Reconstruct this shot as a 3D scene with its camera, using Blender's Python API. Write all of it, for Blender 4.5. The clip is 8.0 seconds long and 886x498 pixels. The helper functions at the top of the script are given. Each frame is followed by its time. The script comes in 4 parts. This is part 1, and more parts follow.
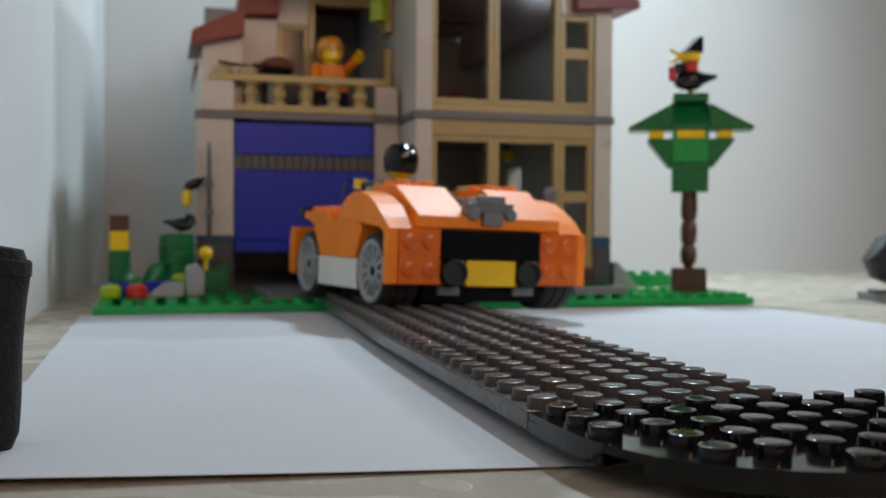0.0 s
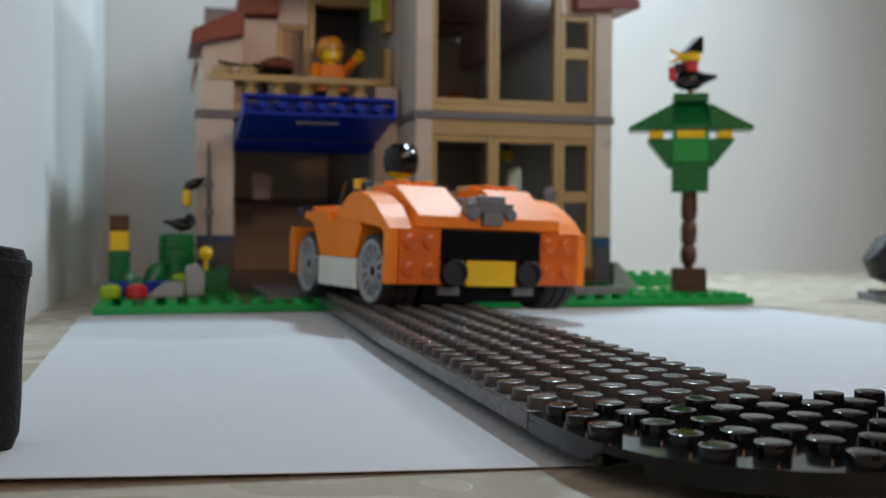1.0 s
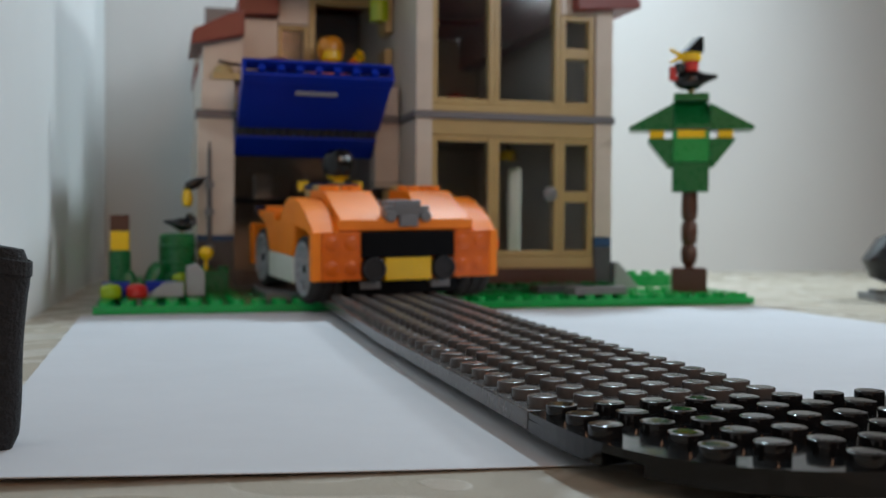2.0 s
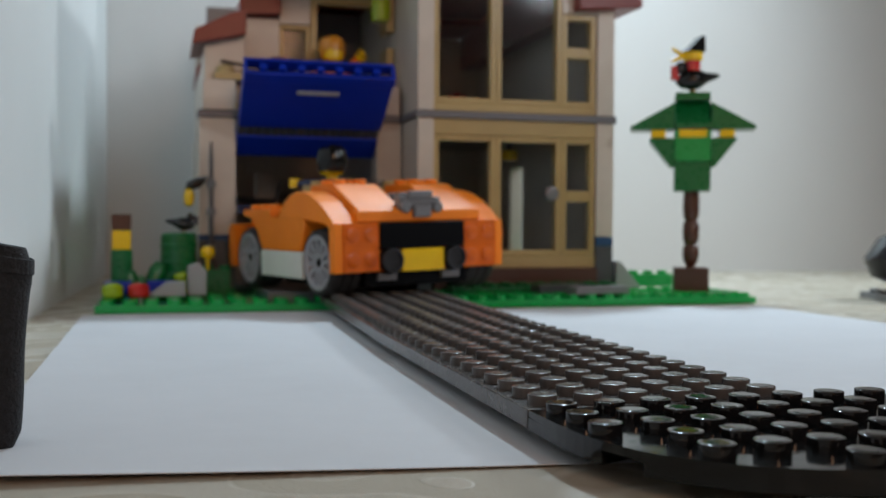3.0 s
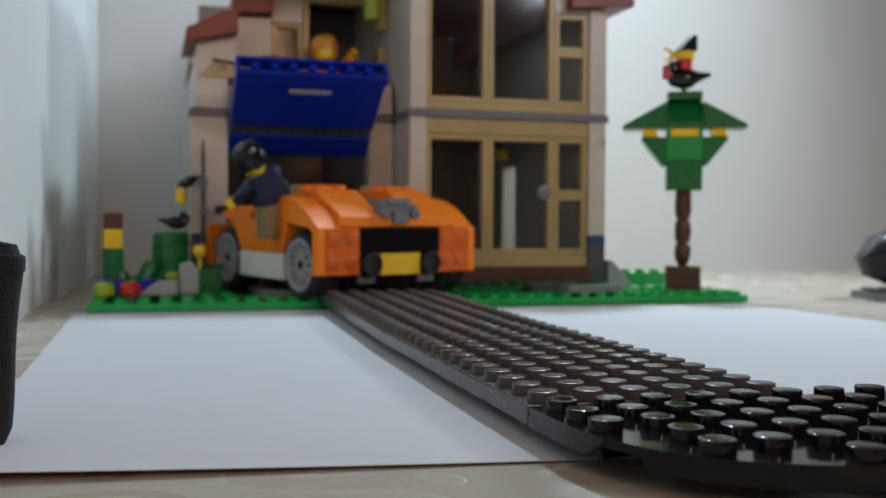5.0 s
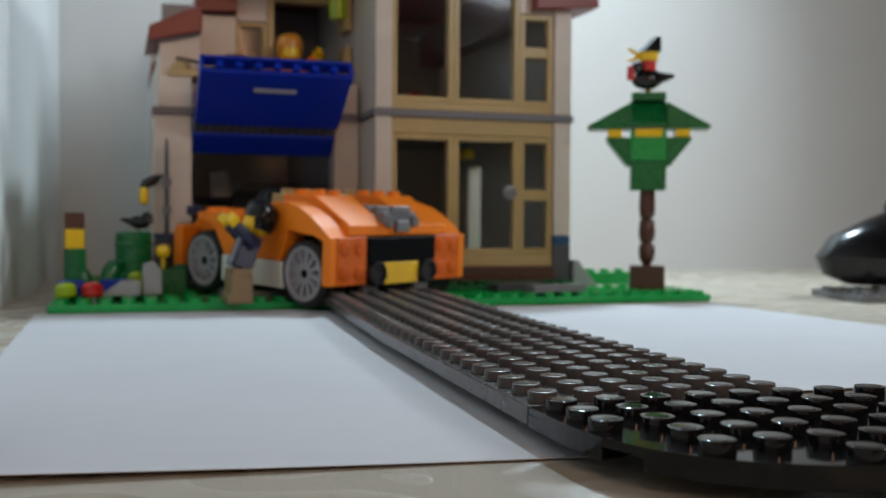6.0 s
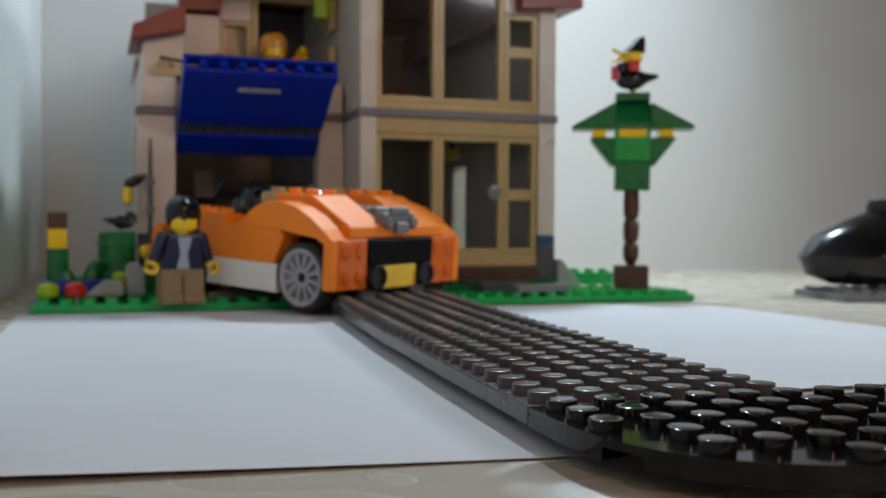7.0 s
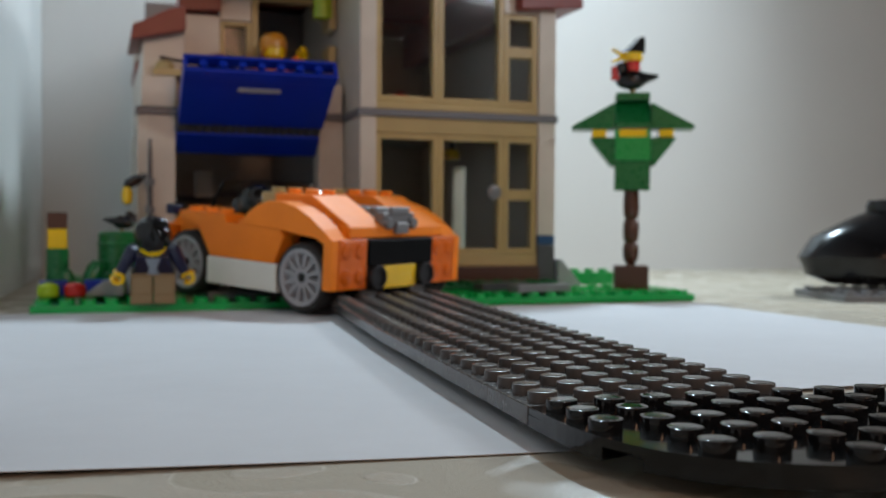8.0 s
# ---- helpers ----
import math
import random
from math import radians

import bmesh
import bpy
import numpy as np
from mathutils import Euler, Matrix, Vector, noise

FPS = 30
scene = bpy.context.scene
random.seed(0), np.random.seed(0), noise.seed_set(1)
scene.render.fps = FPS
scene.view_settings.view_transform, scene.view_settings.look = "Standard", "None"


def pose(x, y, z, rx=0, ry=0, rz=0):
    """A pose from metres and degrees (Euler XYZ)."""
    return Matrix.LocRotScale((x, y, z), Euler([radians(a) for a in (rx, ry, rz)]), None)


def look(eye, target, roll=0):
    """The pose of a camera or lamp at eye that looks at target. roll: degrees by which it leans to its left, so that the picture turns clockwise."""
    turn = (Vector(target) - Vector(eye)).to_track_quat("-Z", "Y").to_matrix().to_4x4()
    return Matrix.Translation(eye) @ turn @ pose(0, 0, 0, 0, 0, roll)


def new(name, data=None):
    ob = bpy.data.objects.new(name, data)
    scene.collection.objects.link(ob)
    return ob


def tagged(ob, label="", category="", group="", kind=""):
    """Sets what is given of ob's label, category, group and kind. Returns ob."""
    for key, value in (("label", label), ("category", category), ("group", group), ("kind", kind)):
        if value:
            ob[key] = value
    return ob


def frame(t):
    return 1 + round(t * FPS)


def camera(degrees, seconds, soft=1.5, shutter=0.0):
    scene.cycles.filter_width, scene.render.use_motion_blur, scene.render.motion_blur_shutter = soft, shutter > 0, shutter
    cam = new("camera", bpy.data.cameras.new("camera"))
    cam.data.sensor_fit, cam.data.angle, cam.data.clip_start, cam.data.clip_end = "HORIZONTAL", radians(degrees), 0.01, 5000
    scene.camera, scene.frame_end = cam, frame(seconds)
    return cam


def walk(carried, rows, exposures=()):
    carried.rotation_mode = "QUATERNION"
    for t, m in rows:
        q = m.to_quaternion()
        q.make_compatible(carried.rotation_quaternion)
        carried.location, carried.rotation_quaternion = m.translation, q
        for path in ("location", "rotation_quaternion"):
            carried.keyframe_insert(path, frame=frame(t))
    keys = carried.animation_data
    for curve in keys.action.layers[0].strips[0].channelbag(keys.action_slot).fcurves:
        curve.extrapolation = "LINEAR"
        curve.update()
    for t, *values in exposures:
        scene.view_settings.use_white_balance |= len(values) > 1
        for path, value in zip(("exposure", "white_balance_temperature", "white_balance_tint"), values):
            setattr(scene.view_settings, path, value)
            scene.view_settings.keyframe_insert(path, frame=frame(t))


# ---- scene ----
# Camera on a table top, a few centimetres above it; lengths below are in millimetres, MM turns them into metres.
MM = 0.001
EYE = (-80.1, -372.9, 33.5)
AIM, TILT, ROLL = 15.66, -1.32, 0.35

cam = camera(47.07, 8.0, soft=1.45)
cam.data.dof.use_dof = True
cam.data.dof.focus_distance = 0.168
cam.data.dof.aperture_fstop = 32

# seconds, turn to the right in degrees, lift in mm
PAN = [(0.0, 0.0, 0.0), (1.7, 0.0, 0.0), (2.8, -0.111, -0.3), (3.1, -0.111, -0.3), (3.4, -0.111, -0.8), (4.7, -0.111, -0.8),
       (5.8, 2.25, -0.8), (6.2, 2.25, -0.8), (6.36, 2.95, -0.8), (6.6, 2.99, -0.8), (6.8, 3.11, -0.8), (8.0, 3.114, -0.8)]


def eye_pose(turn, lift):
    a, p = radians(AIM + turn), radians(TILT)
    eye = Vector((EYE[0], EYE[1], EYE[2] + lift)) * MM
    return look(eye, eye + Vector((math.sin(a) * math.cos(p), math.cos(a) * math.cos(p), math.sin(p))), ROLL)


walk(cam, [(t, eye_pose(a, l)) for t, a, l in PAN])

# ---- light: a dim room, an unseen cool fill from the right, a bluish lamp hanging over the back of the house, an unseen weak fill from far right in front, a warm room lamp behind the camera ----
world = bpy.data.worlds.new("room_air")
scene.world = world
world.use_nodes = True
world.node_tree.nodes["Background"].inputs[0].default_value = (0.9, 0.95, 1.0, 1)
world.node_tree.nodes["Background"].inputs[1].default_value = 0.002


def area_lamp(name, eye, target, size, power, colour):
    data = bpy.data.lights.new(name, "AREA")
    data.shape, data.size, data.energy, data.color = "DISK", size * MM, power, colour
    ob = new(name, data)
    ob.matrix_world = look(Vector(eye) * MM, Vector(target) * MM)
    return ob


# added cool spot, no lamp in sight; brightens right wall, lawn and car side
right_fill = bpy.data.lights.new("right_fill_light", "SPOT")
right_fill.energy, right_fill.color, right_fill.spot_size, right_fill.spot_blend, right_fill.shadow_soft_size = 4.4, (0.82, 0.93, 1.0), radians(134), 1.0, 0.03
new("right_fill_light", right_fill).matrix_world = look(Vector((500, 15, 290)) * MM, Vector((-40, 110, 60)) * MM)
area_lamp("hanging_lamp_light", (185, 205, 440), (60, 130, 0), 50, 1.95, (0.67, 0.87, 1.0))
# added fill with no known source, for the side wall and the house's wall shadow
area_lamp("front_fill_light", (390, -690, 370), (-90, 130, 90), 110, 0.95, (0.92, 0.96, 1.0))
area_lamp("room_lamp_light", (40, -1000, 330), (-20, 120, 70), 160, 1.0, (1.0, 0.55, 0.33))
scene.view_settings.exposure = 0.0


# ---- materials ----
def material(name, colour, rough=0.5, spread=0.06, scale=60, bump=0.0, bump_scale=400, metal=0.0, coat=0.0, clear=0.0, ior=1.5):
    m = bpy.data.materials.new(name)
    m.use_nodes = True
    nt = m.node_tree
    b = nt.nodes["Principled BSDF"]
    co = nt.nodes.new("ShaderNodeTexCoord")
    n1 = nt.nodes.new("ShaderNodeTexNoise")
    n1.inputs["Scale"].default_value, n1.inputs["Detail"].default_value = scale, 5
    nt.links.new(co.outputs["Object"], n1.inputs["Vector"])
    info = nt.nodes.new("ShaderNodeObjectInfo")
    add = nt.nodes.new("ShaderNodeMath")
    add.operation = "MULTIPLY_ADD"
    add.inputs[1].default_value, add.inputs[2].default_value = 0.25, 0.0
    nt.links.new(info.outputs["Random"], add.inputs[0])
    tot = nt.nodes.new("ShaderNodeMath")
    nt.links.new(n1.outputs["Fac"], tot.inputs[0])
    nt.links.new(add.outputs[0], tot.inputs[1])
    ramp = nt.nodes.new("ShaderNodeValToRGB")
    lo = [max(0.0, c * (1 - 2.2 * spread)) for c in colour]
    hi = [min(1.0, c * (1 + 2.2 * spread)) for c in colour]
    ramp.color_ramp.elements[0].position, ramp.color_ramp.elements[0].color = 0.3, (*lo, 1)
    ramp.color_ramp.elements[1].position, ramp.color_ramp.elements[1].color = 0.95, (*hi, 1)
    nt.links.new(tot.outputs[0], ramp.inputs[0])
    nt.links.new(ramp.outputs[0], b.inputs["Base Color"])
    n2 = nt.nodes.new("ShaderNodeTexNoise")
    n2.inputs["Scale"].default_value, n2.inputs["Detail"].default_value = scale * 6, 6
    nt.links.new(co.outputs["Object"], n2.inputs["Vector"])
    rr = nt.nodes.new("ShaderNodeMapRange")
    rr.inputs["To Min"].default_value, rr.inputs["To Max"].default_value = max(0.02, rough * 0.75), min(1.0, rough * 1.3)
    nt.links.new(n2.outputs["Fac"], rr.inputs["Value"])
    nt.links.new(rr.outputs[0], b.inputs["Roughness"])
    b.inputs["Metallic"].default_value = metal
    b.inputs["IOR"].default_value = ior
    if coat:
        b.inputs["Coat Weight"].default_value, b.inputs["Coat Roughness"].default_value = coat, 0.08
    if clear:
        b.inputs["Transmission Weight"].default_value = clear
    if bump:
        n3 = nt.nodes.new("ShaderNodeTexNoise")
        n3.inputs["Scale"].default_value, n3.inputs["Detail"].default_value = bump_scale, 4
        nt.links.new(co.outputs["Object"], n3.inputs["Vector"])
        bp = nt.nodes.new("ShaderNodeBump")
        bp.inputs["Strength"].default_value, bp.inputs["Distance"].default_value = bump, 0.0005
        nt.links.new(n3.outputs["Fac"], bp.inputs["Height"])
        nt.links.new(bp.outputs[0], b.inputs["Normal"])
    return m


def plastic(name, colour, rough=0.24, **kw):
    return material(name, colour, rough, spread=0.04, scale=90, bump=0.12, bump_scale=260, **kw)


ORANGE = plastic("orange_plastic", (0.96, 0.235, 0.010), 0.46, ior=1.42)
ORANGE_CLEAR = material("clear_orange_plastic", (1.0, 0.16, 0.002), 0.3, spread=0.12, scale=200, clear=0.2)
WHITE = plastic("white_plastic", (0.74, 0.74, 0.68))
CREAM = plastic("aged_white_plastic", (0.58, 0.51, 0.44), 0.3)
TAN = plastic("tan_plastic", (0.45, 0.32, 0.13), 0.3)
BLUE = plastic("blue_plastic", (0.003, 0.026, 0.36), 0.34, ior=1.4)
DARK_BLUE = plastic("dark_blue_plastic", (0.01, 0.06, 0.16), 0.35)
NAVY = plastic("navy_plastic", (0.010, 0.013, 0.05), 0.3)
GREEN = plastic("green_plastic", (0.008, 0.30, 0.06), 0.28)
LAWN = plastic("bright_green_plastic", (0.012, 0.42, 0.09), 0.10)
DARK_GREEN = plastic("dark_green_plastic", (0.004, 0.135, 0.033), 0.28)
LIME = plastic("lime_plastic", (0.33, 0.48, 0.01))
YELLOW = plastic("yellow_plastic", (0.86, 0.55, 0.01))
RED = plastic("red_plastic", (0.55, 0.02, 0.015))
DARK_RED = plastic("dark_red_plastic", (0.19, 0.016, 0.012), 0.35)
BROWN = plastic("brown_plastic", (0.075, 0.025, 0.012), 0.32)
HAIR_BROWN = plastic("reddish_brown_plastic", (0.20, 0.04, 0.02), 0.3)
FAIR_HAIR = plastic("golden_plastic", (0.62, 0.25, 0.02), 0.3)
BLACK = plastic("black_plastic", (0.006, 0.006, 0.007), 0.16)
MATT_BLACK = plastic("dull_black_plastic", (0.004, 0.004, 0.005), 0.35, ior=1.18)
EXHAUST = plastic("dull_dark_grey_plastic", (0.024, 0.024, 0.027), 0.5, ior=1.35)
RUBBER = material("tyre_rubber", (0.018, 0.018, 0.018), 0.7, bump=0.3)
GREY = plastic("light_grey_plastic", (0.33, 0.33, 0.35), 0.3)
MID_GREY = plastic("grey_plastic", (0.17, 0.17, 0.18), 0.32)
DARK_GREY = plastic("dark_grey_plastic", (0.07, 0.07, 0.078), 0.3)
TRACK_GREY = plastic("worn_dark_grey_plastic", (0.076, 0.066, 0.062), 0.25, ior=1.4)
TRACK_BLACK = plastic("glossy_black_plastic", (0.006, 0.0065, 0.007), 0.09, ior=1.36)
STUD_BLACK = plastic("worn_black_plastic", (0.007, 0.007, 0.0075), 0.08, ior=1.4)
TROUSER = plastic("dark_tan_plastic", (0.27, 0.19, 0.095), 0.4)
SKY_SHIRT = plastic("pale_blue_print", (0.36, 0.43, 0.52), 0.4)
FELT = material("black_felt", (0.008, 0.008, 0.010), 0.95, spread=0.3, scale=900, bump=1.0, bump_scale=1800)
PAPER = material("white_paper", (0.61, 0.61, 0.635), 0.75, spread=0.02, scale=25, bump=0.05, bump_scale=900)
WALL = material("painted_wall", (0.64, 0.635, 0.62), 0.7, spread=0.03, scale=5, bump=0.25, bump_scale=220)
# far walls and ceiling are out of view; their colours are darkened against bounce
ROOM = material("dark_unseen_wall", (0.30, 0.26, 0.22), 0.8, spread=0.05, scale=3)
CEILING = material("ceiling_paint", (0.55, 0.52, 0.48), 0.8, spread=0.02, scale=3)
BAND = plastic("grey_floor_edge_plastic", (0.14, 0.135, 0.15), 0.35)


def glass_material():
    m = bpy.data.materials.new("clear_pane_plastic")
    m.use_nodes = True
    nt = m.node_tree
    b = nt.nodes["Principled BSDF"]
    b.inputs["Base Color"].default_value = (0.90, 0.92, 0.90, 1)
    b.inputs["Transmission Weight"].default_value = 1.0
    b.inputs["IOR"].default_value = 1.28
    b.inputs["Specular IOR Level"].default_value = 0.25
    n = nt.nodes.new("ShaderNodeTexNoise")
    n.inputs["Scale"].default_value = 300
    r = nt.nodes.new("ShaderNodeMapRange")
    r.inputs["To Min"].default_value, r.inputs["To Max"].default_value = 0.03, 0.14
    nt.links.new(n.outputs["Fac"], r.inputs["Value"])
    nt.links.new(r.outputs[0], b.inputs["Roughness"])
    return m


GLASS = glass_material()


def cloth_material():
    """Cream damask: a fine weave with smooth, shinier scrolls."""
    m = bpy.data.materials.new("cream_damask")
    m.use_nodes = True
    nt = m.node_tree
    b = nt.nodes["Principled BSDF"]
    co = nt.nodes.new("ShaderNodeTexCoord")
    warp = nt.nodes.new("ShaderNodeTexNoise")
    warp.inputs["Scale"].default_value, warp.inputs["Detail"].default_value = 22, 2
    nt.links.new(co.outputs["Object"], warp.inputs["Vector"])
    mixv = nt.nodes.new("ShaderNodeMix")
    mixv.data_type, mixv.blend_type = "RGBA", "ADD"
    mixv.inputs[0].default_value = 0.05
    nt.links.new(co.outputs["Object"], mixv.inputs[6])
    nt.links.new(warp.outputs["Color"], mixv.inputs[7])
    vor = nt.nodes.new("ShaderNodeTexVoronoi")
    vor.feature, vor.inputs["Scale"].default_value = "SMOOTH_F1", 46
    nt.links.new(mixv.outputs[2], vor.inputs["Vector"])
    wave = nt.nodes.new("ShaderNodeMath")
    wave.operation = "SINE"
    mul = nt.nodes.new("ShaderNodeMath")
    mul.operation, mul.inputs[1].default_value = "MULTIPLY", 15.0
    nt.links.new(vor.outputs["Distance"], mul.inputs[0])
    nt.links.new(mul.outputs[0], wave.inputs[0])
    mask = nt.nodes.new("ShaderNodeMapRange")
    mask.inputs["From Min"].default_value, mask.inputs["From Max"].default_value = -0.1, 0.25
    nt.links.new(wave.outputs[0], mask.inputs["Value"])
    col = nt.nodes.new("ShaderNodeMix")
    col.data_type = "RGBA"
    nt.links.new(mask.outputs[0], col.inputs[0])
    col.inputs[6].default_value, col.inputs[7].default_value = (0.41, 0.355, 0.275, 1), (0.53, 0.475, 0.39, 1)
    nt.links.new(col.outputs[2], b.inputs["Base Color"])
    ro = nt.nodes.new("ShaderNodeMapRange")
    ro.inputs["To Min"].default_value, ro.inputs["To Max"].default_value = 0.75, 0.30
    nt.links.new(mask.outputs[0], ro.inputs["Value"])
    nt.links.new(ro.outputs[0], b.inputs["Roughness"])
    weave = nt.nodes.new("ShaderNodeTexWave")
    weave.bands_direction = "DIAGONAL"
    weave.inputs["Scale"].default_value, weave.inputs["Distortion"].default_value = 560, 1.2
    nt.links.new(co.outputs["Object"], weave.inputs["Vector"])
    grain = nt.nodes.new("ShaderNodeTexNoise")
    grain.inputs["Scale"].default_value, grain.inputs["Detail"].default_value = 1100, 3
    nt.links.new(co.outputs["Object"], grain.inputs["Vector"])
    s1 = nt.nodes.new("ShaderNodeMath")
    nt.links.new(weave.outputs["Fac"], s1.inputs[0])
    nt.links.new(grain.outputs["Fac"], s1.inputs[1])
    s2 = nt.nodes.new("ShaderNodeMath")
    nt.links.new(s1.outputs[0], s2.inputs[0])
    nt.links.new(mask.outputs[0], s2.inputs[1])
    bp = nt.nodes.new("ShaderNodeBump")
    bp.inputs["Strength"].default_value, bp.inputs["Distance"].default_value = 0.55, 0.0002
    nt.links.new(s2.outputs[0], bp.inputs["Height"])
    nt.links.new(bp.outputs[0], b.inputs["Normal"])
    return m


CLOTH = cloth_material()


# ---- mesh helpers (millimetres) ----
def box(bm, x0, x1, y0, y1, z0, z1, bev=0.35, mat=0):
    made = bmesh.ops.create_cube(bm, size=1.0)
    vs = made["verts"]
    for v in vs:
        v.co = Vector((x0 + (v.co.x + 0.5) * (x1 - x0), y0 + (v.co.y + 0.5) * (y1 - y0), z0 + (v.co.z + 0.5) * (z1 - z0)))
    fs = {f for v in vs for f in v.link_faces}
    for f in fs:
        f.material_index = mat
    if bev:
        es = list({e for v in vs for e in v.link_edges})
        out = bmesh.ops.bevel(bm, geom=es, offset=bev, segments=2, affect="EDGES", profile=0.5)
        for f in out["faces"]:
            f.material_index = mat
    return bm


def turned(bm, profile, seg=24, m=None, mat=0, caps=True):
    """A body of rotation about z from (radius, height) pairs."""
    m = m or Matrix()
    rings = []
    for r, z in profile:
        if r < 1e-6:
            rings.append([bm.verts.new(m @ Vector((0, 0, z)))])
        else:
            rings.append([bm.verts.new(m @ Vector((r * math.cos(2 * math.pi * k / seg), r * math.sin(2 * math.pi * k / seg), z))) for k in range(seg)])
    for a, b in zip(rings, rings[1:]):
        for k in range(seg):
            q = (k + 1) % seg
            if len(a) == 1 and len(b) == 1:
                continue
            if len(a) == 1:
                f = bm.faces.new((a[0], b[q], b[k]))
            elif len(b) == 1:
                f = bm.faces.new((a[k], a[q], b[0]))
            else:
                f = bm.faces.new((a[k], a[q], b[q], b[k]))
            f.material_index = mat
            f.smooth = True
    for ring in (rings[0], rings[-1]):
        if caps and len(ring) > 1:
            f = bm.faces.new(ring)
            f.material_index = mat
    return bm


def can(bm, x, y, z0, z1, r, seg=24, mat=0, rim=0.25):
    return turned(bm, [(r, z0), (r, z1 - rim), (r - rim, z1), (0, z1)], seg, Matrix.Translation((x, y, 0)), mat)


def extruded(bm, outline, a0, a1, axis="x", mat=0, bev=0.0):
    """An outline in (y, z) drawn along x, in (x, z) along y, or in (x, y) along z."""
    def at(p, a):
        return {"x": (a, p[0], p[1]), "y": (p[0], a, p[1]), "z": (p[0], p[1], a)}[axis]
    lo, hi = [bm.verts.new(at(p, a0)) for p in outline], [bm.verts.new(at(p, a1)) for p in outline]
    fs = [bm.faces.new(lo), bm.faces.new(hi[::-1])]
    n = len(outline)
    for k in range(n):
        fs.append(bm.faces.new((lo[k], hi[k], hi[(k + 1) % n], lo[(k + 1) % n])))
    for f in fs:
        f.material_index = mat
    if bev:
        es = list({e for f in fs for e in f.edges})
        out = bmesh.ops.bevel(bm, geom=es, offset=bev, segments=2, affect="EDGES", profile=0.5)
        for f in out["faces"]:
            f.material_index = mat
    return bm


def stud(bm, x, y, z, mat=0, seg=14):
    return can(bm, x, y, z, z + 1.7, 2.4, seg, mat)


def mesh_of(name, bm, mats):
    bmesh.ops.recalc_face_normals(bm, faces=bm.faces)
    for e in bm.edges:
        if len(e.link_faces) == 2 and e.calc_face_angle(0.0) > 0.55:
            e.smooth = False
    for v in bm.verts:
        v.co *= MM
    me = bpy.data.meshes.new(name)
    bm.to_mesh(me)
    bm.free()
    for m in mats if isinstance(mats, (list, tuple)) else [mats]:
        me.materials.append(m)
    return me


def part(name, bm, mats, parent=None, label="", at=None):
    ob = new(name, bm if isinstance(bm, bpy.types.Mesh) else mesh_of(name, bm, mats))
    ob.parent = parent
    if at is not None:
        ob.matrix_basis = at
    if label:
        tagged(ob, label)
    return ob


def thing(name, x, y, z, label, category, turn=0.0, group=""):
    ob = new(name)
    ob.empty_display_size = 0.01
    ob.matrix_basis = pose(x * MM, y * MM, z * MM, 0, 0, turn)
    return tagged(ob, label, category, group)


def structure(name, bm, mats, label, category):
    return tagged(part(name, bm, mats), label, category, kind="structure")


def B():
    return bmesh.new()


# ---- the setting ----
WALL_Y, WALL_X, BACK, FAR_X, TOP = 308.0, -123.5, -1150.0, 1250.0, 1600.0

bm = B()
box(bm, -180, FAR_X + 60, BACK - 60, WALL_Y + 60, -30, 0, 0)
structure("table_top", bm, CLOTH, "table covered with a cream damask tablecloth", "table")
bm = B()
box(bm, -220, FAR_X + 80, WALL_Y, WALL_Y + 60, 0.0, TOP, 0)
structure("wall_north", bm, WALL, "plain white painted wall behind the toys", "wall")
bm = B()
extruded(bm, [(-123.6, 0), (-112.6, WALL_Y - 0.5), (-172, WALL_Y - 0.5), (-172, BACK), (-163, BACK)], 0.0, TOP, "z")
structure("wall_west", bm, WALL, "plain white painted side wall", "wall")
# unseen far walls and ceiling, added to close the room and limit its fill
bm = B()
box(bm, FAR_X, FAR_X + 60, BACK, WALL_Y - 1, 0.0, TOP, 0)
structure("wall_east", bm, ROOM, "unseen brownish wall, dark to cut bounced light", "wall")
bm = B()
box(bm, -172, FAR_X + 60, BACK - 60, BACK - 0.5, 0.0, TOP, 0)
structure("wall_south", bm, ROOM, "unseen brownish wall, dark to cut bounced light", "wall")
bm = B()
box(bm, -230, FAR_X + 90, BACK - 70, WALL_Y + 70, TOP, TOP + 40, 0)
structure("ceiling", bm, CEILING, "unseen ceiling, darkened to cut bounced light", "ceiling")


